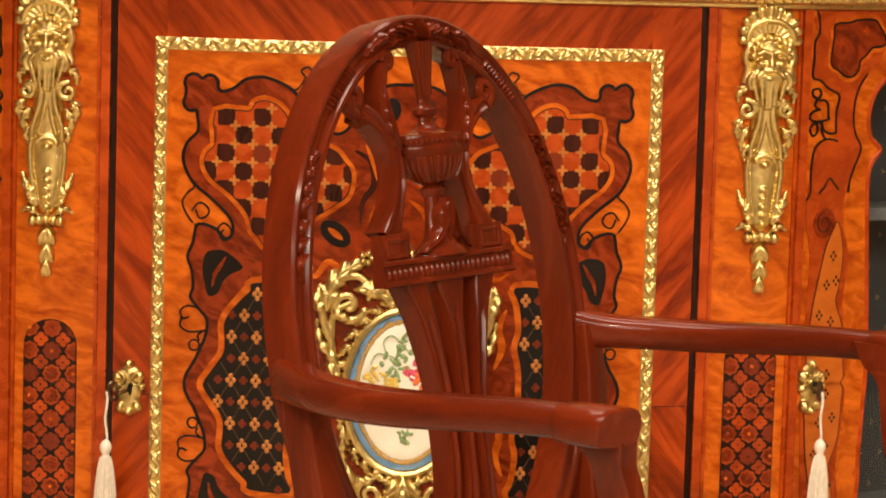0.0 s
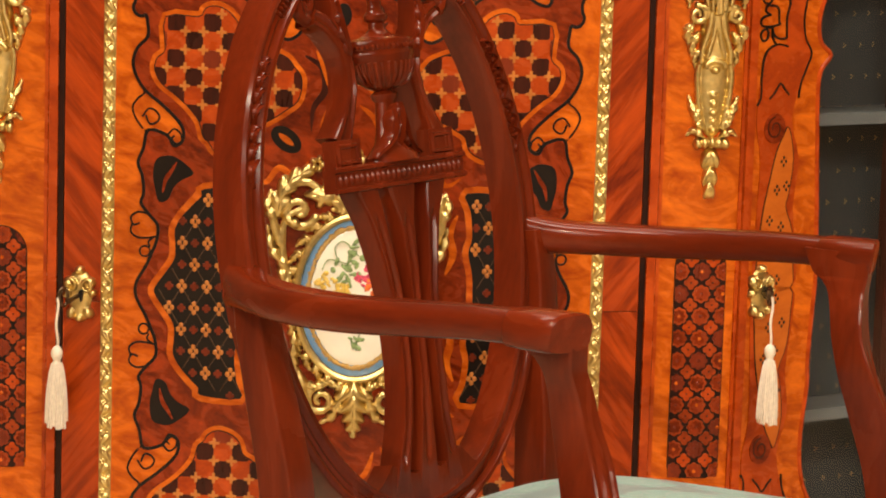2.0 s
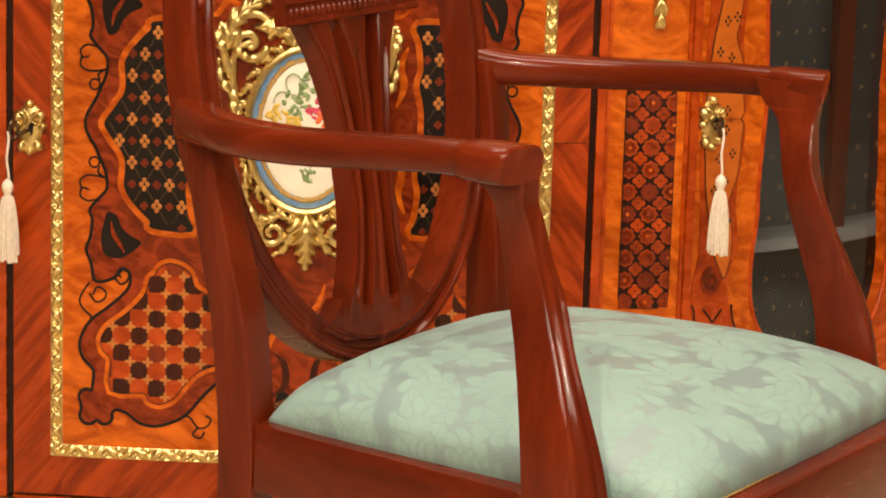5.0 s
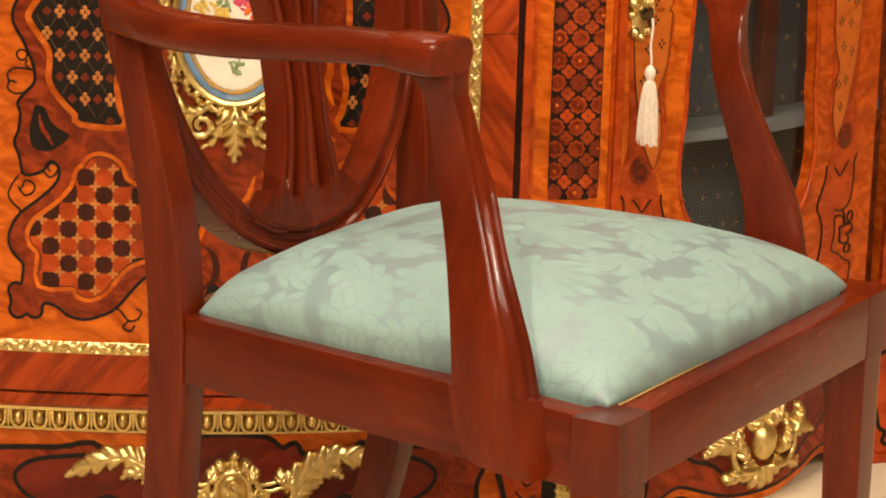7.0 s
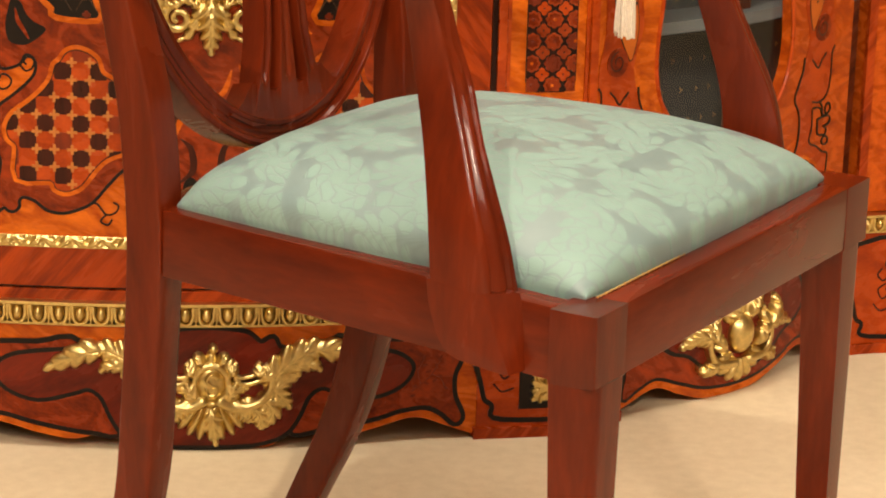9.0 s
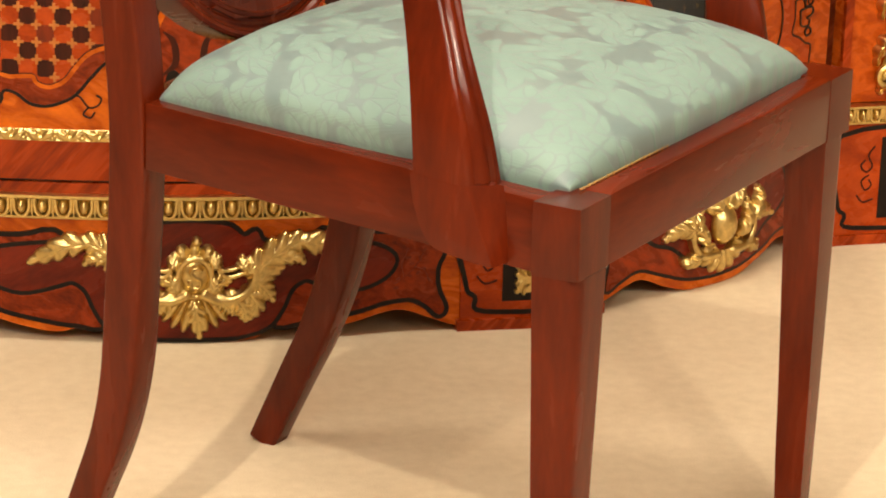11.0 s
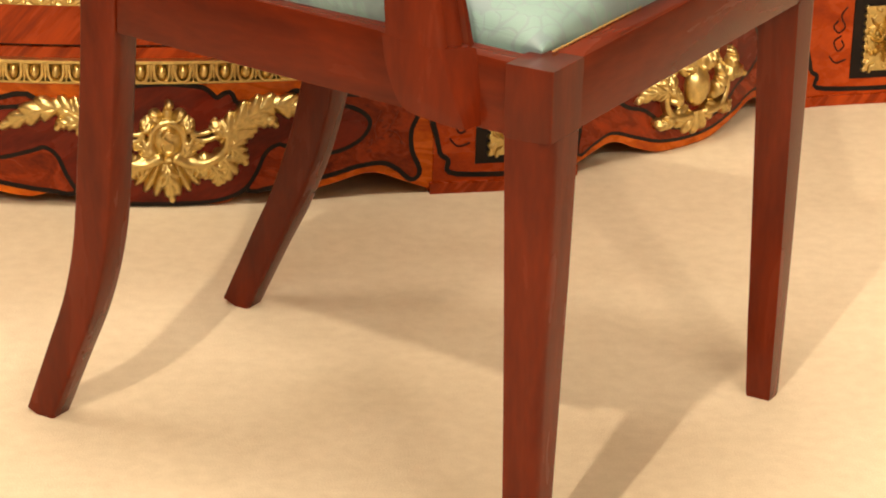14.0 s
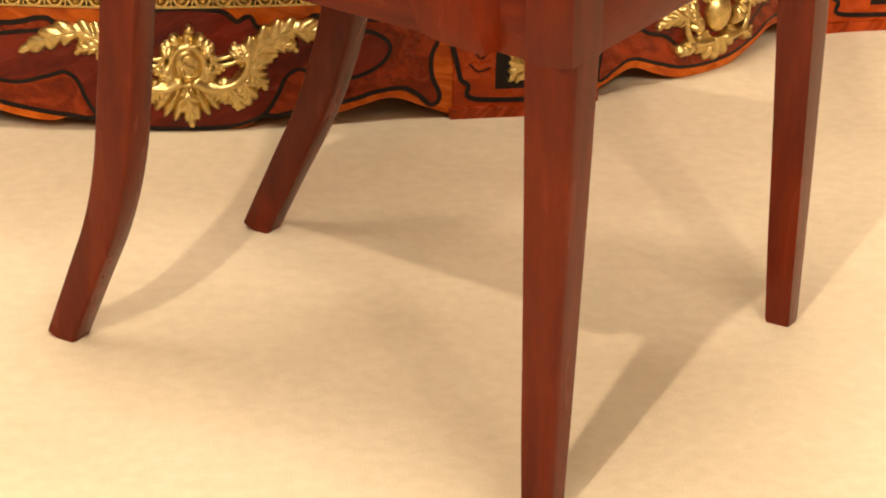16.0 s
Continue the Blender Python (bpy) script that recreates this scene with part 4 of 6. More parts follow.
def cut_board(name, edge, ztop, lift, mat, depth=0.02):
    """A board with a shaped lower edge."""
    pts = smooth2(edge, 6, False)
    bm = bmesh.new()
    rows = [[bm.verts.new((x, max(z, 0.001), lift - depth)), bm.verts.new((x, max(z, 0.001), lift)), bm.verts.new((x, ztop, lift)), bm.verts.new((x, ztop, lift - depth))] for x, z in pts]
    for a, b in zip(rows, rows[1:]):
        for j in range(4):
            bm.faces.new((a[j], a[(j + 1) % 4], b[(j + 1) % 4], b[j]))
    bm.faces.new(rows[0])
    bm.faces.new(rows[-1])
    return on(name, bm, mat, cabinet, 0, 0)


apron = cut_board("apron", [(-a, b) for a, b in EDGE[:0:-1]] + EDGE, 0.150, 0.004, SATINWOOD)
apron["label"] = "shaped apron with dark inlaid bands"
SIDE = mm((98, -588), (128, -592), (160, -588), (200, -580), (226, -573), (256, -571), (276, -580), (292, -594), (299, -586), (289, -562), (288, -536), (296, -516), (290, -499), (240, -493), (190, -491), (140, -491))
CORE = mm((0, -471), (30, -473), (48, -477), (62, -488), (76, -482), (88, -496), (140, -497), (202, -503), (227, -511), (238, -525), (224, -544), (190, -555), (150, -546), (132, -541), (116, -552), (106, -574), (92, -594), (66, -605), (30, -608))
for sx in (1, -1):
    p = smooth2(flip(SIDE, sx), 4)
    on("inlaid_band", plate(grow(p, 0.0060), 0.0, 0.0050), EBONY, apron)
    on("inlaid_field", plate(p, 0.0, 0.0056), PADOUK, apron)
    bm = bmesh.new()
    for pts in (mm((238, -553), (250, -545), (262, -534), (272, -518)), mm((250, -545), (246, -530), (252, -516)), mm((262, -534), (274, -540), (280, -552))):
        ribbon(smooth2(flip(pts, sx), 6, False), 0.0013, 0.004, 0.0060, bm=bm)
    for a, b, turn in ((242, -547, 30), (256, -544, -20), (246, -528, 80), (252, -513, 60), (258, -530, 10), (268, -524, 120), (273, -514, 60), (272, -536, -30), (279, -550, -60), (266, -541, 40), (240, -558, 10), (254, -522, 0)):
        dome(sx * a / 1000, b / 1000, 0.0050, 0.0026, 0.0045, 0.0061, bm, turn * sx, 8, 2)
    on("inlaid_spray", bm, ROSEWOOD_RED, apron)
core = smooth2(CORE + flip(CORE, -1)[:0:-1], 4)
on("inlaid_band", plate(grow(core, 0.0052), 0.0, 0.0059), EBONY, apron)
on("inlaid_field", plate(core, 0.0, 0.0064), REDWOOD, apron)

# gilt bronze apron mount: boss with a leafy crown, shell and two leafy scrolls
cast = Relief(-0.215, 0.215, -0.01, 0.16)
cast.fan(0, 0.080, 38, 142, 0.020, 0.043, 5, 0.005, 0.007, 0.10)
cast.boss(0.002, 0.1235, 0.0060, 0.0060, 0.008, 0.019)
cast.fan(0, 0.074, 200, 340, 0.020, 0.064, 11, 0.005, 0.009, 0.14)
cast.leaf(mm((0, 50), (2, 32), (6, 6)), 0.0130, 0.014, 4, 0.006, 0.22)
cast.bar([(0.0190 * math.cos(q), 0.081 + 0.0225 * math.sin(q)) for q in [2 * math.pi * k / 28 for k in range(29)]], 0.0036, 0.013)
cast.boss(0, 0.081, 0.0175, 0.0210, 0.006, 0.0175, 0)
cast.bar(smooth2(mm((-6, 78), (-3, 70), (5, 71), (6, 79), (0, 82), (-5, 88), (0, 94), (7, 91)), 4, False), 0.0016, 0.0180, 1)
for sx in (1, -1):
    cast.bar(curl(sx * 0.027, 0.057, 0.0095, 0.002, 90, 1.3 * sx), lambda f: 0.0036 - 0.0012 * f, 0.013)
    cast.bar(smooth2(flip(mm(*((10, 61), (25, 54), (43, 55), (59, 64), (68, 79), (67, 91))), sx), 6, False), lambda f: 0.0060 - 0.0020 * f, 0.015)
    cast.bar(smooth2(flip(mm(*((21, 96), (33, 89), (49, 92), (59, 100))), sx), 6, False), 0.0026, 0.012)
    cast.bar(smooth2(flip(mm(*((27, 88), (37, 81), (52, 84), (64, 90))), sx), 6, False), 0.0028, 0.012)
    for pts, w, lb in ((((67, 82), (81, 100), (103, 115), (124, 121), (143, 114)), 0.0135, 6),
                       (((122, 120), (143, 117), (168, 105), (190, 94)), 0.0110, 4),
                       (((69, 70), (83, 84), (103, 92)), 0.0095, 4),
                       (((96, 103), (115, 102), (126, 93)), 0.0075, 3),
                       (((59, 85), (67, 97), (74, 113)), 0.0085, 4),
                       (((56, 89), (54, 98), (54, 108)), 0.0060, 3),
                       (((67, 76), (78, 67), (91, 49)), 0.0110, 4),
                       (((59, 64), (69, 48), (61, 28)), 0.0110, 4),
                       (((42, 58), (55, 44), (58, 25)), 0.0120, 5),
                       (((25, 60), (38, 46), (45, 34)), 0.0105, 4),
                       (((17, 63), (27, 73), (43, 76)), 0.0080, 4),
                       (((20, 71), (27, 80), (34, 83)), 0.0055, 3),
                       (((9, 105), (16, 111), (20, 109)), 0.0065, 3),
                       (((21, 91), (25, 99), (29, 107)), 0.0060, 3)):
        cast.leaf(flip(mm(*pts), sx), w * 1.4, 0.014, lb, 0.005, 0.24)
on("apron_mount", cast.mesh(), GILT, apron, 0.006, 0.0, "gilt bronze apron mount of leafy scrolls and boss")

# ---- pilasters with plinths, bands and bearded-mask mounts; one mirrored function ----
def pilaster(c, w, mirror, label):
    """A pilaster about the length c on the front, w wide."""
    sx = mirror
    p = board("pilaster", c - w / 2, c + w / 2, 0.188, 1.040, 0.003, SATINWOOD, label=label)
    for k in (-1, 1):
        board("pilaster_moulding", c + k * (w / 2 - 0.005) - 0.005, c + k * (w / 2 - 0.005) + 0.005, 0.188, 1.040, 0.008, PADOUK_LIGHT, p, 0.008)
        board("pilaster_moulding", c + k * (w / 2 - 0.013) - 0.002, c + k * (w / 2 - 0.013) + 0.002, 0.188, 1.040, 0.0052, PADOUK_LIGHT, p, 0.004)
    # round-topped lattice panel
    hw, lo, hi = 0.0295, 0.410, 0.680
    out = [(hw * math.cos(q), hi - hw + hw * math.sin(q)) for q in [math.pi * k / 12 for k in range(13)]] + [(-hw, lo + 0.012), (-hw + 0.006, lo + 0.003), (-hw + 0.014, lo), (hw - 0.014, lo), (hw - 0.006, lo + 0.003), (hw, lo + 0.012)]
    g = on("lattice_panel", plate(out, 0.0, 0.0042), EBONY_BROWN, p, c + 0.0035 * sx, 0)

    def scallop(x, z, r, lobes, cut):
        return [(x + r * (1 - cut + cut * abs(math.cos(lobes * q / 2))) * math.cos(q), z + r * (1 - cut + cut * abs(math.cos(lobes * q / 2))) * math.sin(q)) for q in [2 * math.pi * k / 32 for k in range(32)]]
    hull = [(-hw + 0.0012, lo + 0.0012), (hw - 0.0012, lo + 0.0012), (hw - 0.0012, hi - hw)] + [(0.97 * hw * math.cos(q), hi - hw + 0.97 * hw * math.sin(q)) for q in [math.pi * k / 10 for k in range(1, 10)]] + [(-hw + 0.0012, hi - hw)]
    for i in range(-2, 3):
        for j in range(0, 12):
            x, z = i * 0.0245 + 0.002, 0.418 + j * 0.0252
            disc = clip(scallop(x, z, 0.0103, 8, 0.17), hull)
            worn = (i * 7 + j * 5) % 4 == 1
            if disc and abs(area(disc)) > 4e-5:
                on("inlaid_rosette", plate(disc, 0.003, 0.0048, None, 1), ROSEWOOD_RED if worn else ROSETTE, g, c + 0.0035 * sx, 0)
                inner_ring = clip(scallop(x, z, 0.0076, 8, 0.20), hull)
                if inner_ring and abs(area(inner_ring)) > 3e-5:
                    on("rosette_centre", plate(inner_ring, 0.003, 0.0052, None, 1), ROSEWOOD_RED if worn else PADOUK, g, c + 0.0035 * sx, 0)
                    on("rosette_dot", dome(x, z, 0.0026, 0.0026, 0.0048, 0.0056, None, 0, 8, 2), ROSEWOOD_RED if (i + j) % 3 else SATINWOOD, g, c + 0.0035 * sx, 0)
            x, z = x + 0.01225, z + 0.0126
            disc = clip(scallop(x, z, 0.0080, 4, 0.36), hull)
            if disc and abs(area(disc)) > 4e-5:
                on("inlaid_flower", plate(disc, 0.003, 0.0048, None, 1), ROSETTE if (i * 3 + j) % 3 else PADOUK_LIGHT, g, c + 0.0035 * sx, 0)
                on("flower_dot", dome(x, z, 0.0015, 0.0015, 0.0044, 0.0054, None, 0, 6, 2), ROSEWOOD, g, c + 0.0035 * sx, 0)
    # mask mount, y measured down from its top at 1.047: shell crown, bearded mask, scrolled stem, vase and husks in one casting
    cast = Relief(-0.040, 0.040, -0.325, 0.004, 0.0007)
    for k in range(11):
        q = radians(-8 + 19.6 * k)
        cast.bar([(0.012 * math.cos(q), -0.036 + 0.010 * math.sin(q)), (0.030 * math.cos(q), -0.032 + 0.031 * math.sin(q))], lambda f: 0.0026 + 0.0026 * f, 0.0115, 1.0)
    cast.bar([(0.025 * math.cos(q), -0.035 + 0.021 * math.sin(q)) for q in [math.pi * k / 16 for k in range(17)]], 0.0030, 0.015)
    cast.boss(0, -0.064, 0.0215, 0.036, 0.004, 0.0250)
    for k in range(9):
        q = radians(-12 + 25.5 * k)
        cast.boss(0.0185 * math.cos(q), -0.050 + 0.0165 * math.sin(q), 0.0062, 0.0046, 0.010, 0.0235, 40 * k)
    for sgn in (1, -1):
        cast.bar([(sgn * 0.003, -0.0495), (sgn * 0.008, -0.0475), (sgn * 0.014, -0.0510)], 0.0024, 0.0245)
        cast.boss(sgn * 0.0100, -0.0615, 0.0056, 0.0050, 0.016, 0.0275)
        cast.bar(smooth2([(sgn * 0.001, -0.0680), (sgn * 0.008, -0.0690), (sgn * 0.014, -0.0765)], 5, False), lambda f: 0.0028 - 0.0012 * f, 0.0250)
        for a, b, g1, g2 in ((0.0175, 0.022, 0.019, -0.088), (0.013, 0.0165, 0.012, -0.100), (0.0085, 0.0095, 0.0065, -0.106), (0.0030, 0.0040, 0.0020, -0.110)):
            cast.bar(smooth2([(sgn * a, -0.072), (sgn * b, -0.080), (sgn * (b - 0.002), -0.088), (sgn * g1, g2)], 5, False), lambda f: 0.0036 - 0.0014 * f, 0.0180)
        cast.bar(smooth2([(sgn * 0.022, -0.042), (sgn * 0.026, -0.054), (sgn * 0.023, -0.066), (sgn * 0.026, -0.080)], 5, False), 0.0040, 0.0125)
        # scrolls of the stem
        inner = sgn == -sx
        cast.bar(curl(sgn * 0.0215, -0.1120, 0.0105 if inner else 0.008, 0.0025, 90, 1.25 * sgn), lambda f: 0.0036 - 0.0012 * f, 0.0105)
        cast.bar(smooth2([(sgn * 0.018, -0.1025), (sgn * 0.0075, -0.108), (sgn * 0.0085, -0.128), (sgn * 0.0150, -0.150), (sgn * 0.0160, -0.164)], 6, False), lambda f: 0.0034 - 0.0008 * f, 0.0120)
        cast.bar(smooth2([(sgn * 0.012, -0.100), (sgn * 0.002, -0.112), (sgn * 0.004, -0.136), (sgn * 0.0095, -0.158)], 6, False), lambda f: 0.0030 - 0.0006 * f, 0.0125)
        for pts, w, hh in ((((20, -86), (30, -94), (31, -106)), 0.0062, 0.010), (((26, -122), (32, -132), (29, -146)), 0.0068, 0.010), (((20, -132), (26, -146), (24, -162)), 0.0060, 0.010), (((16, -150), (23, -160), (20, -172)), 0.0048, 0.010),
                           (((14, -226), (22, -216), (28, -200)), 0.0060, 0.012), (((10, -246), (20, -240), (29, -246)), 0.0050, 0.011), (((13, -236), (19, -226), (20, -212)), 0.0045, 0.012)):
            cast.leaf([(sgn * a / 1000, b / 1000) for a, b in pts], w, hh, 3, 0.003)
        # vase edges
        cast.bar(smooth2([(sgn * 0.0165, -0.164), (sgn * 0.0185, -0.178), (sgn * 0.0165, -0.205), (sgn * 0.0110, -0.236)], 6, False), 0.0030, 0.0085)
    for y, w in ((-0.115, 0.0160), (-0.130, 0.0170), (-0.145, 0.0180), (-0.160, 0.0180)):
        cast.boss(0, y, w, 0.018, 0.002, 0.0125)
    for y, w in ((-0.172, 0.0180), (-0.186, 0.0185), (-0.200, 0.0165), (-0.214, 0.0145), (-0.228, 0.0120)):
        cast.boss(0, y, w, 0.019, 0.002, 0.0112)
    cast.bar([(0.0100 * math.cos(q), -0.168 + 0.0060 * math.sin(q)) for q in [math.pi * (k / 10) for k in range(11)]], 0.0030, 0.0125)
    cast.boss(0, -0.172, 0.0052, 0.0042, 0.010, 0.0175)
    for k in range(5):
        cast.boss(0, -0.200 - 0.0095 * k, 0.0052 - 0.0003 * k, 0.0042, 0.009, 0.0155)
    cast.bar([(0, -0.049), (0, -0.056), (0, -0.0625)], lambda f: 0.0017 + 0.0017 * f, 0.0258)
    cast.boss(0, -0.0775, 0.0045, 0.0022, 0.018, 0.0262)
    for k in range(5):
        cast.boss(0.0075 * (k - 2), -0.2520 - 0.0010 * abs(k - 2), 0.0052, 0.0068, 0.004, 0.0165 - 0.0012 * abs(k - 2))
    for yy, w in ((-0.272, 0.0105), (-0.291, 0.0085), (-0.307, 0.0062)):
        cast.boss(0, yy + 0.002, w, 0.0115, 0.002, 0.0105)
        for sgn in (1, -1):
            cast.leaf([(0, yy + 0.010), (sgn * w * 0.55, yy), (sgn * w * 0.75, yy - 0.010)], w * 0.5, 0.011, 1, 0.002)
    for sgn in (1, -1):
        cast.dent(sgn * 0.0082, -0.0545, 0.0040, 0.0026, 0.0050)
        cast.dent(sgn * 0.0105, -0.0680, 0.0030, 0.0040, 0.0020)
    cast.dent(0, -0.0728, 0.0050, 0.0010, 0.0030)
    on("mask_mount", cast.mesh(), GILT, p, c + 0.0085 * sx, 1.042, "gilt bronze bearded mask on a tapering stem")
    return p


pilaster(0.388, 0.118, 1, "satinwood pilaster with lattice inlay and gilt mask")
pilaster(-0.388, 0.118, -1, "satinwood pilaster with lattice inlay and gilt mask")


def end_pilaster(c, w):
    p = board("pilaster", c - w / 2, c + w / 2, 0.188, 1.040, 0.003, SATINWOOD_RED, label="satinwood corner pilaster with gilt leaf mount")
    board("pilaster_moulding", c - w / 2 if c > 0 else c + w / 2 - 0.012, c - w / 2 + 0.012 if c > 0 else c + w / 2, 0.188, 1.040, 0.009, KINGWOOD_P, p, 0.008)
    bm = bmesh.new()
    for sgn in (1, -1):
        tube(smooth2([(sgn * 0.010, 0.40), (sgn * 0.024, 0.33), (sgn * 0.020, 0.27), (sgn * 0.030, 0.235)], 5, False), 0.0048, 0.012, bm)
        tube(curl(sgn * 0.026, 0.222, 0.014, 0.003, 90, -1.3 * sgn), 0.0042, 0.013, bm)
        for pts in (((12, 400), (26, 380), (30, 352)), ((16, 340), (34, 322), (38, 296)), ((14, 280), (34, 262), (40, 236)), ((8, 230), (24, 214), (34, 200))):
            leaf([(sgn * a / 1000, b / 1000) for a, b in pts], 0.011, 0.022, 4, bm, 0.004)
    for pts in (((0, 420), (0, 380), (0, 340)), ((0, 330), (0, 290), (0, 250)), ((0, 250), (0, 222), (0, 196))):
        leaf([(a / 1000, b / 1000) for a, b in pts], 0.015, 0.026, 5, bm, 0.004)
    on("leaf_mount", bm, GILT, p, c, 0, "gilt bronze leaf mount")


end_pilaster(1.022, 0.18)
end_pilaster(-1.022, 0.18)


def plinth(c, w):
    hw = w / 2
    b0 = board("plinth", c - hw, c + hw, 0.012, 0.160, 0.006, PADOUK_LIGHT, label="inlaid plinth with black panel and gilt plaque")
    board("base_moulding", c - hw - 0.004, c + hw + 0.004, 0.0, 0.013, 0.011, KINGWOOD_P, b0, 0.02)
    egg_moulding(c - hw, c + hw, 0.162, 0.187, 0.008, cabinet, 0.020)
    fr = [(-hw + 0.006, 0.146), (-hw + 0.006, 0.058), (-hw + 0.018, 0.040), (-hw + 0.030, 0.022), (hw - 0.030, 0.022), (hw - 0.018, 0.040), (hw - 0.006, 0.058), (hw - 0.006, 0.146)]
    on("inlaid_band", ribbon(smooth2(fr, 5, True), 0.006, 0.0, 0.0068, True), EBONY, b0, c, 0)
    on("black_panel", plate([(-0.043, 0.034), (0.043, 0.034), (0.043, 0.142), (-0.043, 0.142)], 0.0, 0.0072), EBONY, b0, c, 0)
    random.seed(5)
    bm = plate([(-0.0255, 0.044), (0.0255, 0.044), (0.0255, 0.130), (-0.0255, 0.130)], 0.0, 0.0090)
    for k in range(60):
        dome(-0.023 + 0.046 * random.random(), 0.047 + 0.080 * random.random(), 0.004 + 0.004 * random.random(), 0.003, 0.008, 0.0125 + 0.003 * random.random(), bm, 360 * random.random(), 7, 2)
    for k in range(9):
        for xx in (-0.0255, 0.0255):
            dome(xx, 0.046 + 0.0103 * k, 0.004, 0.0042, 0.007, 0.012, bm, 0, 6, 2)
    for k in range(8):
        q = radians(45 * k)
        leaf([(0.003 * math.cos(q), 0.087 + 0.003 * math.sin(q)), (0.010 * math.cos(q), 0.087 + 0.014 * math.sin(q)), (0.019 * math.cos(q), 0.087 + 0.031 * math.sin(q))], 0.0055, 0.016, 3, bm, 0.008)
    on("gilt_plaque", bm, GILT, b0, c, 0, "square gilt bronze leaf plaque")
    for sgn in (1, -1):
        for pts in (((52, 130), (60, 118), (54, 104), (62, 96), (70, 104), (64, 112)), ((58, 92), (68, 84), (62, 72), (54, 78), (58, 86)), ((50, 60), (64, 56), (74, 66))):
            on("inlaid_scroll", ribbon(smooth2([(sgn * a / 1000, b / 1000) for a, b in pts], 5, False), 0.0022, 0.004, 0.0068), ROSEWOOD, b0, c, 0)


for c, w in ((0.4115, 0.187), (-0.4115, 0.187), (1.042, 0.214), (-1.042, 0.214)):
    plinth(c, w)

# ---- glazed side doors on the curved wings ----
REVEAL = mm((569, 349), (551, 330), (544, 304), (549, 282), (564, 268), (551, 252), (547, 232), (549, 180), (554, 90), (557, 20), (554, -30), (551, -84), (552, -110), (547, -150), (545, -178), (547, -206), (556, -235), (575, -262))


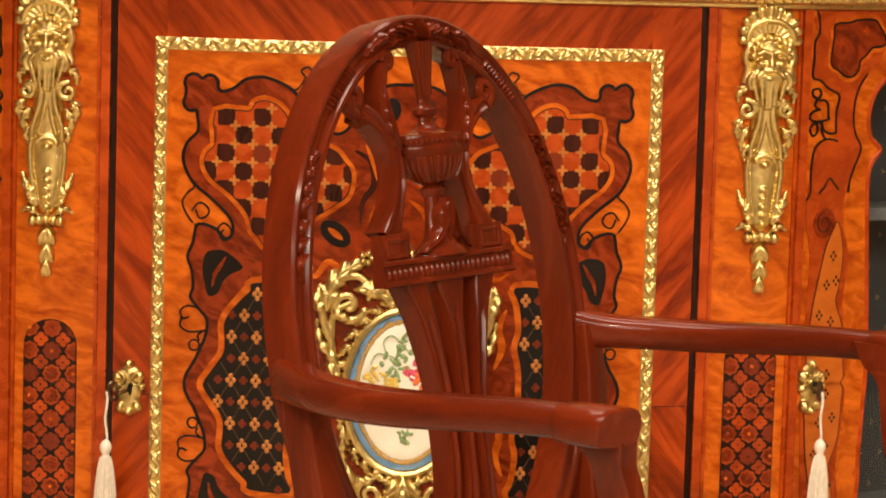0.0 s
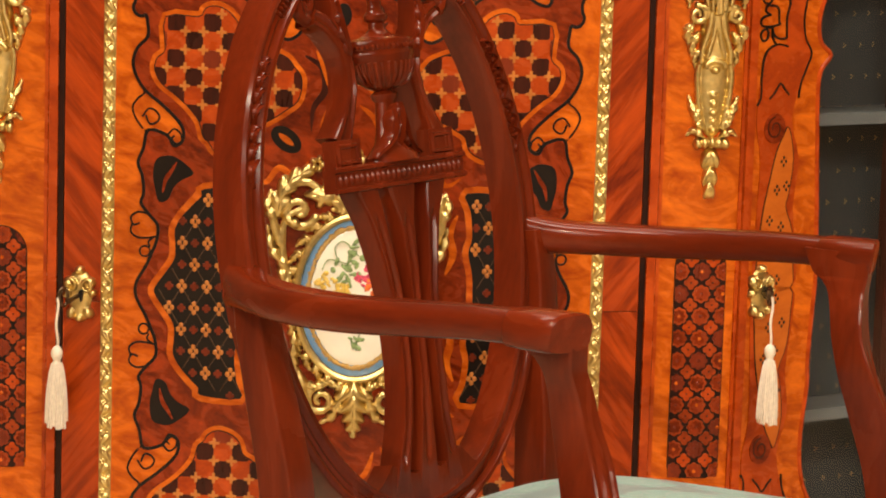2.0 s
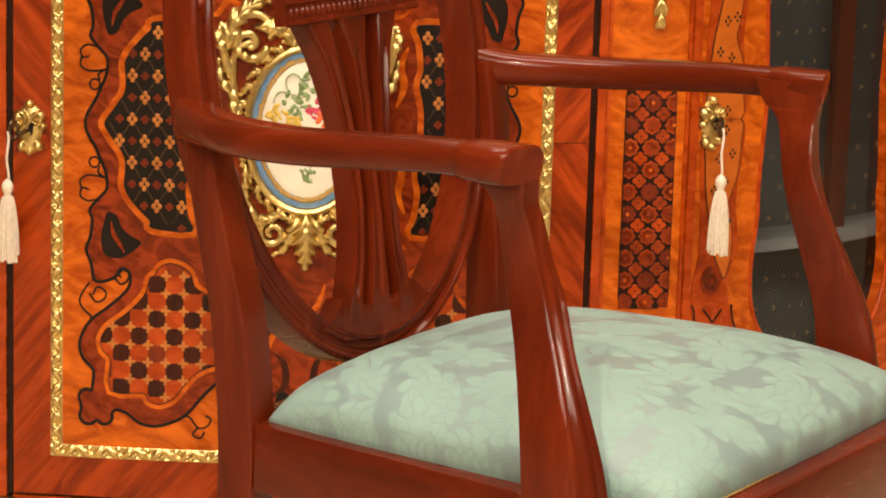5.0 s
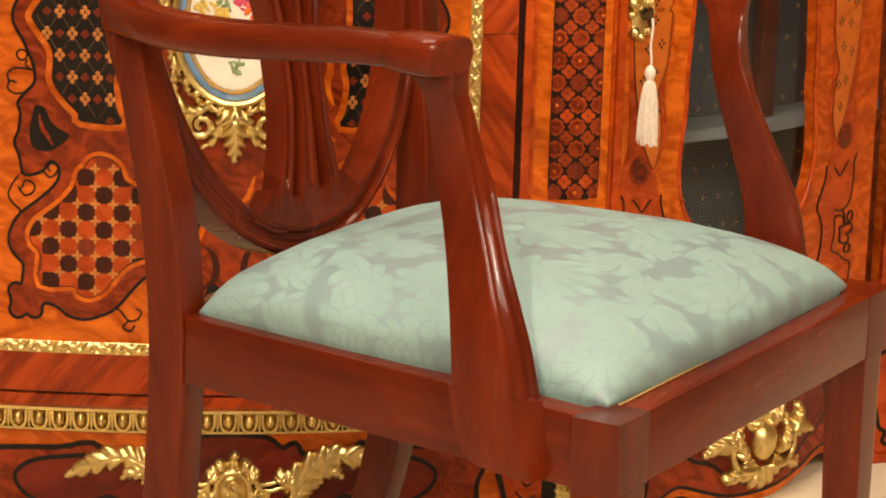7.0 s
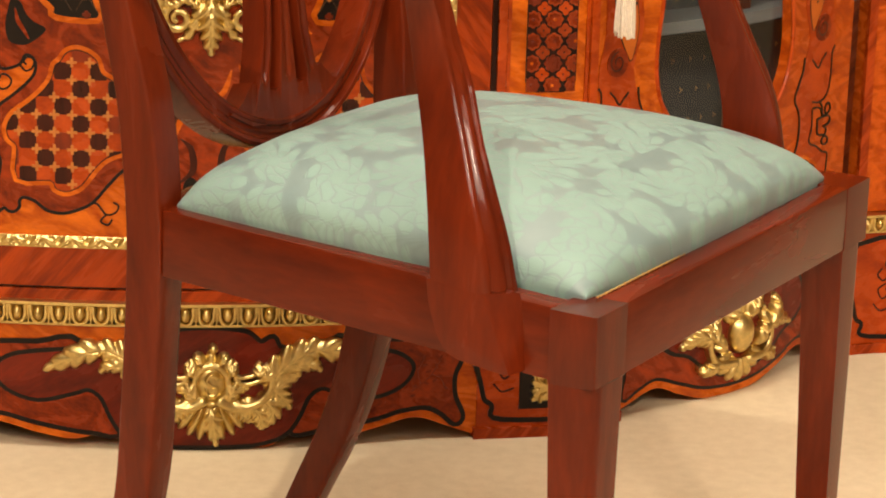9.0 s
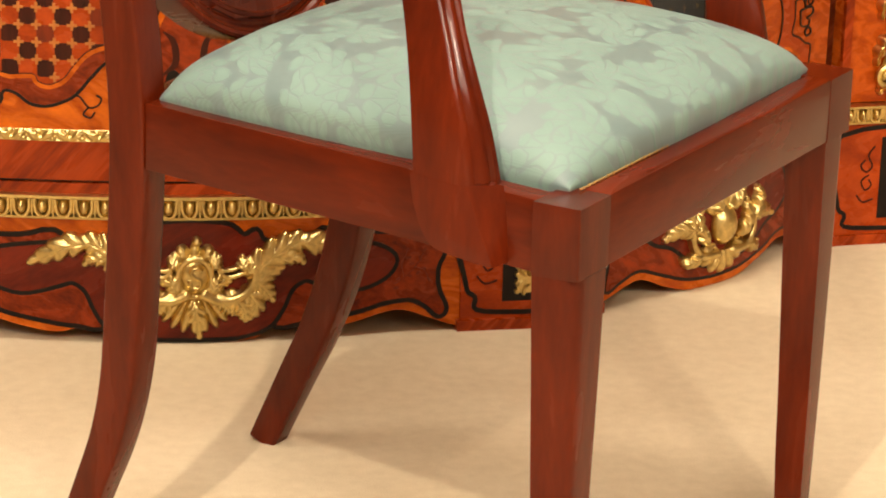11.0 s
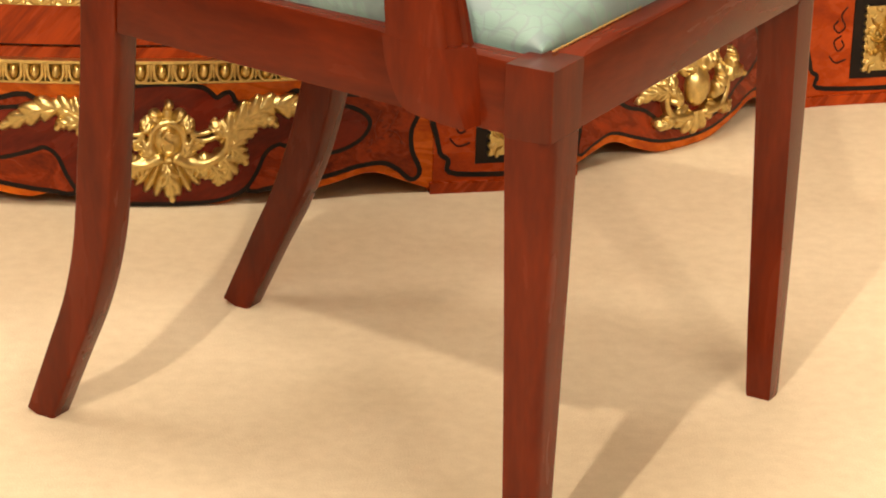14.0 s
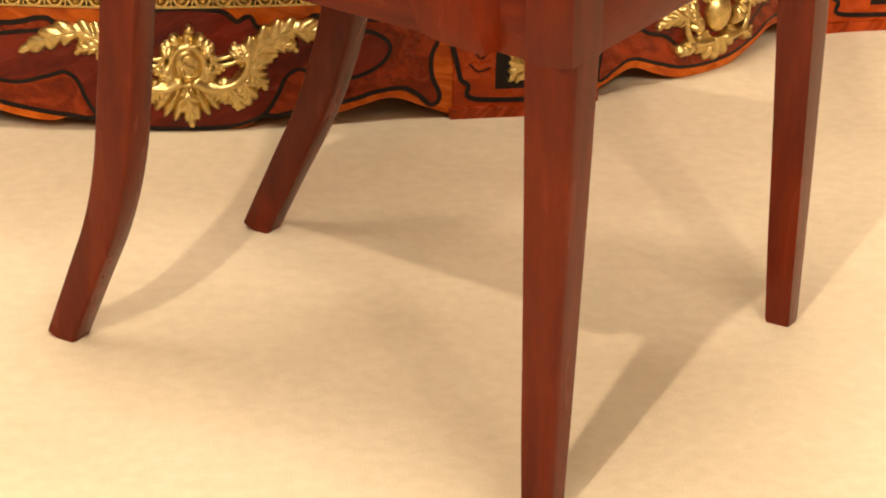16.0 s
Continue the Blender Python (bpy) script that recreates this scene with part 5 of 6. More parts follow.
def wing(sx):
    d = board("glazed_door", sx * 0.450 if sx > 0 else -0.908, 0.908 if sx > 0 else -0.450, 0.190, 0.196, 0.003, KINGWOOD_P, label="glazed cabinet door with shaped satinwood frame")
    mid = 0.661
    left = smooth2(REVEAL, 4, False)
    zt, zb = left[0][1], left[-1][1]
    # stiles: one board between the door's edge and the shaped opening, mirrored
    for k in (1, -1):
        edge = [(mid + k * (x - mid), z) for x, z in left]
        outer = 0.450 if k > 0 else 0.906
        poly = [(outer, 0.424), (edge[0][0], 0.424)] + edge + [(edge[-1][0], -0.418), (outer, -0.418)]
        on("stile", plate([(sx * a, b) for a, b in poly], -0.016, 0.004), SATINWOOD if k > 0 else SATINWOOD_RED, d)
        bead = tube([(sx * a, b) for a, b in edge], 0.0028, 0.004, None, 1, 6)
        on("stile_bead", bead, PADOUK_LIGHT, d)

        def lie(pts):
            return [(sx * (mid + k * (a / 1000 - mid)), b / 1000) for a, b in pts]
        for y in (1, -1):
            def yy(pts):
                return lie([(a, b if y > 0 else 10 - b) for a, b in pts])
            on("inlaid_strap", plate(smooth2(yy([(459, 421), (566, 421), (564, 384), (554, 366), (539, 354), (525, 335), (520, 309), (524, 287), (534, 271), (526, 252), (519, 237), (508, 196), (522, 150), (516, 98), (524, 40), (520, 5), (460, 5), (458, 90), (460, 150), (452, 190), (452, 214), (456, 246), (459, 268), (467, 278), (480, 282), (494, 284), (492, 312), (496, 330), (478, 338), (465, 347), (453, 351), (454, 371), (454, 390), (460, 399)]), 3), 0.0, 0.0048), PADOUK_LIGHT, d)
            lens = smooth2(yy([(503, 187), (512, 153), (507, 114), (503, 98), (515, 70), (519, 30), (516, 5), (464, 5), (463, 50), (467, 90), (476, 128), (485, 160), (496, 180)]), 3)
            on("inlaid_line", plate(grow(lens, 0.0016), 0.0, 0.0052), EBONY, d)
            on("inlaid_lens", plate(lens, 0.0, 0.0055), SATINWOOD_PALE, d)
            for a, b in ((497, 150), (488, 118), (503, 122), (478, 84), (497, 76), (484, 48), (506, 44), (474, 24), (494, 16)):
                bm = bmesh.new()
                (px, py), = yy([(a, b)])
                for q in range(4):
                    dome(px + 0.0036 * math.cos(q * 1.571), py + 0.0042 * math.sin(q * 1.571), 0.0027, 0.0029, 0.005, 0.0060, bm, 0, 6, 2)
                on("inlaid_flower", bm, EBONY, d)
            (px, py), = yy([(480, 188)])
            on("inlaid_roundel", plate([(px + 0.017 * math.cos(q), py + 0.017 * math.sin(q)) for q in [2 * math.pi * i / 18 for i in range(18)]], 0.0, 0.0058), PADOUK, d)
            on("inlaid_roundel_curl", ribbon(curl(px, py, 0.013, 0.004, 90, 1.3), 0.002, 0.004, 0.0061), ROSEWOOD, d)
            burr = smooth2(yy([(484, 409), (507, 411), (520, 414), (546, 414), (555, 406), (564, 394), (561, 385), (544, 383), (536, 375), (526, 368), (525, 359), (515, 351), (502, 352), (492, 358), (480, 365), (481, 384), (483, 394)]), 3)
            on("burr_border", plate(grow(burr, 0.0060), 0.0, 0.0052), SATINWOOD, d)
            on("burr_panel", plate(burr, 0.0, 0.0055), PADOUK, d)
            on("burr_line", ribbon(burr, 0.0024, 0.0, 0.0058, True), EBONY, d)
            for a, b in ((494, 388), (512, 396), (534, 402), (508, 372), (500, 361)):
                (px, py), = yy([(a, b)])
                on("inlaid_cross", plate(star(px, py, 0.0050, 0.30), 0.004, 0.0059, None, 1), PADOUK_LIGHT if a % 4 else ROSEWOOD_RED, d)
            for pts in ([(456, 423), (459, 416), (460, 399), (454, 390), (454, 371), (453, 351), (465, 347), (478, 338), (496, 330), (492, 312), (493, 289)],
                        [(461, 327), (454, 331), (455, 337), (463, 338), (467, 332), (462, 326), (472, 325), (478, 321), (479, 310), (480, 303)],
                        [(461, 327), (458, 319), (466, 315)], [(482, 305), (474, 303), (465, 302), (454, 303), (451, 308), (456, 313), (466, 315)],
                        [(469, 301), (457, 299), (452, 293), (456, 286), (462, 289), (463, 296), (458, 301)], [(469, 301), (473, 292), (483, 288), (493, 289)], [(469, 301), (470, 290), (476, 282)],
                        [(451, 214), (456, 224), (456, 246), (459, 268), (467, 278), (480, 282), (496, 279)],
                        [(539, 354), (525, 335), (520, 309), (524, 287), (534, 271), (526, 252), (519, 237), (517, 221)], [(469, 221), (478, 229), (486, 238), (494, 231), (501, 225)]):
                on("inlaid_scroll", ribbon(smooth2(yy(pts), 4, False), 0.0022, 0.004, 0.0057), EBONY, d)
    # rails with shaped inner edges
    for zz, zo in ((zt, 0.424), (zb, -0.418)):
        arch = smooth2([(left[0 if zo > 0 else -1][0], zz), (0.60, zz + (0.022 if zo > 0 else -0.02)), (mid, zz + (0.034 if zo > 0 else -0.03)), (2 * mid - 0.60, zz + (0.022 if zo > 0 else -0.02)), (2 * mid - left[0 if zo > 0 else -1][0], zz)], 6, False)
        poly = arch + [(arch[-1][0], zo), (arch[0][0], zo)]
        on("rail", plate([(sx * a, b) for a, b in poly], -0.016, 0.004), SATINWOOD, d)
    on("pane", plate([(sx * 0.535, -0.33), (sx * 0.787, -0.33), (sx * 0.787, 0.40), (sx * 0.535, 0.40)], -0.0125, -0.0095), GLASS, d, label="clear curved glass pane").visible_shadow = False
    # lined interior
    inner = board("lining", sx * 0.47 if sx > 0 else -0.95, 0.95 if sx > 0 else -0.47, 0.16, 1.03, -0.13, LINING, depth=0.01, label="slate blue lining with small gold motifs")
    random.seed(9)
    bm = bmesh.new()
    for i in range(14):
        for j in range(22):
            x, z = 0.49 + 0.034 * (i + 0.5 * (j % 2)), 0.22 + 0.037 * j
            for q in range(3):
                dome(sx * x + 0.0022 * math.cos(q * 2.1), z + 0.0022 * math.sin(q * 2.1), 0.0018, 0.0011, -0.131, -0.1290, bm, 120 * q, 5, 2)
    on("gold_motifs", bm, GILT_PAINT, inner, 0, 0)
    # pale boards stand in for shelf edges and the pane's pale reflected bands
    for z in (0.455, 0.80):
        board("shelf", sx * 0.475 if sx > 0 else -0.93, 0.93 if sx > 0 else -0.475, z, z + 0.014, -0.022, SHELF_GLARE, cabinet, 0.105, "pale shelf behind the glass, doubling as its reflected band")
    # added red-brown upright in place of a reddish reflection in the pane
    board("inner_post", sx * 0.722 - 0.016, sx * 0.722 + 0.016, 0.19, 1.03, -0.055, ROSEWOOD, cabinet, 0.02)
    board("cabinet_floor", sx * 0.45 if sx > 0 else -0.93, 0.93 if sx > 0 else -0.45, 0.165, 0.188, -0.004, KINGWOOD_P, cabinet, 0.13)
    # side apron
    e = cut_board("apron", [(sx * a, b) for a, b in ((0.504, 0.008), (0.528, 0.016), (0.570, 0.028), (0.608, 0.014), (0.648, 0.002), (0.698, 0.001), (0.743, 0.004), (0.785, 0.016), (0.830, 0.032), (0.885, 0.018), (0.934, 0.006))], 0.163, 0.004, SATINWOOD)
    e["label"] = "shaped side apron with dark inlaid bands"
    p = smooth2([(sx * a / 1000, b / 1000) for a, b in ((516, 24), (542, 34), (570, 42), (608, 30), (648, 18), (698, 15), (748, 19), (788, 30), (830, 46), (890, 34), (924, 22), (922, 60), (930, 100), (924, 150), (516, 150), (512, 100), (520, 60))], 4)
    on("inlaid_band", plate(grow(p, 0.0045), 0.0, 0.0050), EBONY, e, 0, 0)
    on("inlaid_field", plate(p, 0.0, 0.0056), PADOUK, e, 0, 0)
    p = smooth2([(sx * a / 1000, b / 1000) for a, b in ((575, 92), (590, 72), (620, 62), (658, 36), (703, 28), (758, 40), (788, 62), (818, 76), (830, 96), (808, 134), (703, 148), (600, 134))], 4)
    on("inlaid_band", plate(grow(p, 0.005), 0.0, 0.0062), EBONY, e, 0, 0)
    on("inlaid_field", plate(p, 0.0, 0.0066), REDWOOD, e, 0, 0)
    cast = Relief(-0.11, 0.11, -0.01, 0.15)
    cast.boss(0, 0.078, 0.020, 0.026, 0.006, 0.024, 0)
    cast.fan(0, 0.064, 196, 344, 0.018, 0.050, 7, 0.006, 0.008, 0.10)
    cast.fan(0, 0.080, 30, 150, 0.022, 0.048, 5, 0.005, 0.007, 0.12)
    for sgn in (1, -1):
        cast.bar(smooth2([(sgn * a / 1000, b / 1000) for a, b in ((14, 44), (40, 46), (54, 66), (50, 90))], 5, False), lambda f: 0.006 - 0.003 * f, 0.014)
        for pts, w in ((((50, 80), (72, 84), (100, 72)), 0.014), (((30, 60), (44, 82), (38, 108)), 0.011), (((40, 46), (58, 40), (70, 46)), 0.010), (((10, 100), (24, 116), (30, 132)), 0.010), (((56, 90), (66, 104), (62, 118)), 0.009)):
            cast.leaf([(sgn * a / 1000, b / 1000) for a, b in pts], w, 0.016, 4, 0.006)
    on("apron_mount", cast.mesh(), GILT, e, sx * 0.700, 0, "gilt bronze leaf mount")


wing(1)
wing(-1)
part("back_board", box((-1.18, 3.268, 0.05), (1.10, 3.280, 1.064), m=STAND), KINGWOOD_P, cabinet)


# ---- lock plates, keys and tassels ----
def lock(s, z, side, key_dx):
    cast = Relief(-0.025, 0.025, -0.038, 0.038, 0.0006)
    cast.boss(0, 0.004, 0.0150, 0.0240, 0.004, 0.0105)
    cast.boss(0, -0.016, 0.0125, 0.0150, 0.004, 0.0105)
    for a, b, r in ((0, 0.027, 0.006), (0.013, 0.014, 0.006), (-0.013, 0.013, 0.007), (0.015, 0.002, 0.005), (-0.014, 0.0, 0.006), (0.010, -0.020, 0.007), (-0.009, -0.021, 0.007), (0.0, -0.026, 0.006)):
        cast.boss(a, b, r, r * 0.85, 0.005, 0.0145, 50 * a * 1000)
    for k in (1, -1):
        cast.bar(curl(k * 0.010, 0.010, 0.0075, 0.002, 90, 1.1 * k), 0.0017, 0.0125)
    esc = on("escutcheon", cast.mesh(), GILT, cabinet, s, z, "cast gilt bronze lock plate")
    on("keyhole", plate([(0.002 * math.cos(q) * (1.4 if math.sin(q) > 0 else 0.8), 0.007 * math.sin(q)) for q in [2 * math.pi * k / 14 for k in range(14)]], 0.009, 0.0155), EBONY, esc, s + 0.003, z)
    # key: shank out of the lock and a pierced bow turned sideways
    base = front(s, z, 0.012)
    tip = front(s + key_dx * 0.55, z - 0.004, 0.034)
    bow = front(s + key_dx, z + 0.001, 0.036)
    d = (bow - base).normalized()
    k = thing("key", Matrix.Identity(4), "dark steel key in the cabinet lock", "key")
    part("shank", sweep([base, base.lerp(tip, 0.5), tip], lambda i, f: [(0.0028 * math.cos(q), 0.0028 * math.sin(q)) for q in [math.pi / 4 * j for j in range(8)]], lambda i, p, t: Vector((0, 0, 1))), STEEL, k)
    ring_pts = [bow + d * 0.0075 * math.cos(q) + Vector((0, 0, 1)) * 0.0095 * math.sin(q) for q in [2 * math.pi * j / 18 for j in range(18)]]
    part("bow", sweep(ring_pts, lambda i, f: [(0.0021 * math.cos(q), 0.0021 * math.sin(q)) for q in [math.pi / 3 * j for j in range(6)]], lambda i, p, t: Vector((0, -1, 0)), closed=True), STEEL, k)
    # tassel
    top = bow + d * 0.010
    tas = thing("tassel", pose(top.x, top.y, top.z), "cream silk tassel on a cord from the key", "tassel", "key tassels")

    def lathe(prof, n=14):
        bm = bmesh.new()
        rows = [[bm.verts.new((r * math.cos(2 * math.pi * j / n), r * math.sin(2 * math.pi * j / n), h)) for j in range(n)] for r, h in prof]
        for a, b in zip(rows, rows[1:]):
            for j in range(n):
                bm.faces.new((a[j], a[(j + 1) % n], b[(j + 1) % n], b[j]))
        bm.faces.new(rows[0])
        bm.faces.new(rows[-1][::-1])
        bmesh.ops.recalc_face_normals(bm, faces=bm.faces)
        return bm
    part("cord", sweep([(0.001 * math.sin(9 * f), 0.001 * math.cos(7 * f), -0.055 * f) for f in [j / 8 for j in range(9)]], lambda i, f: [(0.0014 * math.cos(q), 0.0014 * math.sin(q)) for q in [math.pi / 3 * j for j in range(6)]], lambda i, p, t: Vector((1, 0, 0))), SILK, tas)
    part("knob", lathe([(0.0013, -0.051), (0.0040, -0.053), (0.0062, -0.057), (0.0062, -0.062), (0.0042, -0.066), (0.0040, -0.068), (0.0058, -0.071), (0.0052, -0.074)]), SILK, tas)
    random.seed(11)
    bm = bmesh.new()
    for j in range(64):
        q, r = 2.399 * j, math.sqrt((j + 0.5) / 64)
        a, e, L = 0.0050 * r, 0.0112 * r + 0.001 * random.random(), 0.060 + 0.010 * random.random()
        pts = [(a * math.cos(q), a * math.sin(q), -0.070), (a * 1.5 * math.cos(q), a * 1.5 * math.sin(q), -0.081), ((a + e) * 0.62 * math.cos(q), (a + e) * 0.62 * math.sin(q), -0.070 - L * 0.55), (e * math.cos(q + 0.1), e * math.sin(q + 0.1), -0.070 - L)]
        sweep([tuple(p) for p in spline(pts, 3)], lambda i, f: [(0.0013 * math.cos(w), 0.0013 * math.sin(w)) for w in (0, 1.57, 3.14, 4.71)], lambda i, p, t: Vector((1, 0, 0)), bm=bm)
    part("fringe", bm, SILK, tas)


lock(-0.302, 0.607, -1, -0.012)
lock(0.467, 0.619, 1, -0.012)

# ---- the armchair: a runs along its front, b to its back, from the near front corner of the seat ----
SEAT, WF, WR, DP, RAKE = 0.455, 0.5310, 0.4230, 0.444, 0.172
IN = (WF - WR) / 2
chair = thing("armchair", pose(0.2701, 2.0654, 0, 0, 0, 55.56), "polished mahogany open armchair with oval pierced back, green damask seat", "armchair")
RIGHT = Vector((1, 0, 0))


def slope(b):
    """How far the side rail stands in at the depth b."""
    return IN * b / DP


def side_at(k, a):
    return a if k > 0 else WF - a


# rails
def prism(corners, z0, z1, bevel=0.002):
    bm = bmesh.new()
    lo = [bm.verts.new((x, y, z0)) for x, y in corners]
    hi = [bm.verts.new((x, y, z1)) for x, y in corners]
    bm.faces.new(lo)
    bm.faces.new(hi)
    for i in range(len(lo)):
        bm.faces.new((lo[i - 1], lo[i], hi[i], hi[i - 1]))
    bmesh.ops.recalc_face_normals(bm, faces=bm.faces)
    if bevel:
        bmesh.ops.bevel(bm, geom=bm.edges[:], offset=bevel, segments=2, affect="EDGES", profile=0.6)
    return bm


part("front_rail", prism([(0.0498, 0.0002), (WF - 0.0498, 0.0002), (WF - 0.0498, 0.026), (0.0498, 0.026)], 0.397, SEAT), MAHOGANY_A, chair)
part("back_rail", prism([(IN + 0.03, DP), (WF - IN - 0.03, DP), (WF - IN - 0.03, DP + 0.028), (IN + 0.03, DP + 0.028)], 0.397, SEAT), MAHOGANY_A, chair)
for k in (1, -1):
    part("side_rail", prism([(side_at(k, slope(0.041) - 0.001), 0.041), (side_at(k, slope(DP)), DP), (side_at(k, slope(DP) + 0.026), DP), (side_at(k, slope(0.041) + 0.025), 0.041)], 0.396, SEAT), MAHOGANY_B, chair)

# front legs: square, tapered on all faces, with a moulded outer corner, running up to the seat
for k in (1, -1):
    bm = bmesh.new()
    rows = []
    for z, wa, wb, ia, ib in ((0.0, 0.0245, 0.0230, 0.0115, 0.0075), (0.004, 0.0262, 0.0248, 0.0106, 0.0066), (0.08, 0.0318, 0.0285, 0.0080, 0.0050), (0.155, 0.0358, 0.0310, 0.0062, 0.0037), (0.275, 0.0425, 0.0352, 0.0035, 0.0022), (0.3945, 0.0490, 0.0392, 0.0010, 0.0014), (0.3955, 0.0490, 0.0392, 0.0010, 0.0014), (0.397, 0.0505, 0.0410, 0.0, 0.0), (SEAT - 0.0005, 0.0505, 0.0410, 0.0, 0.0)):
        r = wa * 0.33 if z < 0.3960 else 0.0014
        arc = [(r * (1 - math.sin(q)), r * (1 - math.cos(q))) for q in [math.pi / 12 * j for j in range(7)]]
        outline = [(0.0, wb)] + arc[::-1] + [(wa, 0.0), (wa, wb)]
        rows.append([bm.verts.new((side_at(k, a + ia), b + ib, z)) for a, b in outline])
    for r0, r1 in zip(rows, rows[1:]):
        for j in range(len(r0)):
            bm.faces.new((r0[j], r0[(j + 1) % len(r0)], r1[(j + 1) % len(r0)], r1[j]))
    bm.faces.new(rows[0])
    bm.faces.new(rows[-1])
    bmesh.ops.recalc_face_normals(bm, faces=bm.faces)
    part("front_leg", bm, MAHOGANY, chair)

# back legs: sabre curve below, sweeping up and outward as stiles beside the oval; each row a height, the outer side, the front
STILE = ((0.0, 0.088, 0.546), (0.07, 0.0835, 0.5155), (0.13, 0.0785, 0.4895), (0.195, 0.0715, 0.4705), (0.275, 0.0630, 0.4580), (0.38, 0.0560, 0.4475), (0.455, 0.0520, 0.4450), (0.54, 0.047, 0.4500), (0.60, 0.040, 0.4590), (0.665, 0.031, 0.4680), (0.715, 0.030, 0.4760))
for k in (1, -1):
    path = []
    for z, a, b in STILE:
        path.append((side_at(k, a + 0.0155), b + 0.0175, z))
    path = spline(path, 6)

    def leg_section(i, f):
        w = 0.0265 + 0.0090 * min(1, f * 3.0) - (0.006 * max(0, f - 0.72) / 0.28)
        d = 0.0300 + 0.0065 * min(1, f * 3.0) - (0.010 * max(0, f - 0.65) / 0.35)
        return rounded(w, d, 0.0032, 3)
    part("back_leg", sweep([tuple(p) for p in path], leg_section, lambda i, p, t: RIGHT), MAHOGANY, chair)


# the raked plane of the back: x from the middle, z the height, h forward
def back(x, z, h=0.0):
    n = Vector((0, -1, RAKE)).normalized()
    return Vector((0.2625 + x, 0.454 + RAKE * (z - SEAT), z)) + n * h


def bent(bm):
    for v in bm.verts:
        v.co = back(v.co.x, v.co.y, v.co.z)
    bmesh.ops.recalc_face_normals(bm, faces=bm.faces)
    return bm


HX, HZ, ZC = 0.2125, 0.2570, 0.7400


def hoop_xz(q, r=0.0):
    return (HX + r) * math.cos(q), ZC + (HZ + r) * math.sin(q)


MOULD = [(-0.0125, -0.022), (0.0125, -0.022), (0.0135, 0.004), (0.0125, 0.0085), (0.0100, 0.0105), (0.0070, 0.0100), (0.0050, 0.0070), (0.0025, 0.0062), (0.0, 0.0075), (-0.0025, 0.0062), (-0.0050, 0.0070), (-0.0070, 0.0100), (-0.0100, 0.0105), (-0.0125, 0.0085), (-0.0135, 0.004)]
bm = bmesh.new()
rows = []
for i in range(120):
    q = 2 * math.pi * i / 120
    broad = 1.02 + 0.20 * math.cos(q) ** 2
    rows.append([bm.verts.new((*hoop_xz(q, r * broad), h)) for r, h in MOULD])
for i in range(120):
    r0, r1 = rows[i], rows[(i + 1) % 120]
    for j in range(len(MOULD)):
        bm.faces.new((r0[j], r0[(j + 1) % len(MOULD)], r1[(j + 1) % len(MOULD)], r1[j]))
hoop = part("oval_hoop", bent(bm), MAHOGANY, chair, "moulded oval back hoop carved along its upper arc")


def hoop_bend(bm, q0):
    """Lays a flat ornament (x along the arc, y across it) on the hoop about the angle q0."""
    for v in bm.verts:
        x, y, h = v.co
        v.co = Vector((*hoop_xz(q0 - x / 0.228, y), h))
    return bent(bm)


# carving of the upper arc: husks and leaves from a central palmette, then beaded fluting
def carved(name, q0, make):
    bm = bmesh.new()
    make(bm)
    return part(name, hoop_bend(bm, q0), MAHOGANY, hoop)


TOP = math.pi / 2
for a in (-1, 1):
    for j in range(3):
        carved("carved_leaf", TOP, lambda bm: leaf([(a * (0.006 + 0.012 * j), -0.004), (a * (0.016 + 0.014 * j), 0.002), (a * (0.026 + 0.016 * j), 0.009 - 0.003 * j)], 0.0058, 0.0150, 3, bm, 0.004))
        carved("carved_leaf", TOP, lambda bm: leaf([(a * (0.006 + 0.016 * j), -0.003), (a * (0.020 + 0.016 * j), -0.006), (a * (0.032 + 0.016 * j), -0.009)], 0.0048, 0.0145, 3, bm, 0.004))
    carved("carved_leaf", TOP, lambda bm: leaf([(a * 0.052, 0.0), (a * 0.072, 0.003), (a * 0.092, -0.002)], 0.0075, 0.0140, 5, bm, 0.004))
for j in range(7):
    q = radians(30 + 20 * j)
    carved("palmette_petal", TOP, lambda bm: leaf([(0.0, -0.009), (0.006 * math.cos(q), -0.009 + 0.009 * math.sin(q)), (0.013 * math.cos(q), -0.009 + 0.019 * math.sin(q))], 0.0032, 0.0165, 1, bm, 0.005))
for a in (-1, 1):
    for j in range(11):
        carved("flute", TOP - a * 0.62, lambda bm: dome(a * 0.0050 * (j - 5), 0.0, 0.0020, 0.0075, 0.004, 0.0108, bm, -18 * a, 7, 2))
    for qq, n in ((1.00, 4), (1.25, 3)):
        for j in range(n):
            carved("carved_husk", TOP - a * qq, lambda bm: leaf([(a * (0.013 * j - 0.02), -0.004), (a * (0.013 * j - 0.010), 0.004), (a * (0.013 * j + 0.002), -0.003)], 0.0046, 0.0112, 3, bm, 0.004))
            carved("carved_bead", TOP - a * qq, lambda bm: dome(a * (0.013 * j - 0.012), 0.0, 0.0028, 0.0024, 0.006, 0.0125, bm, 0, 7, 2))


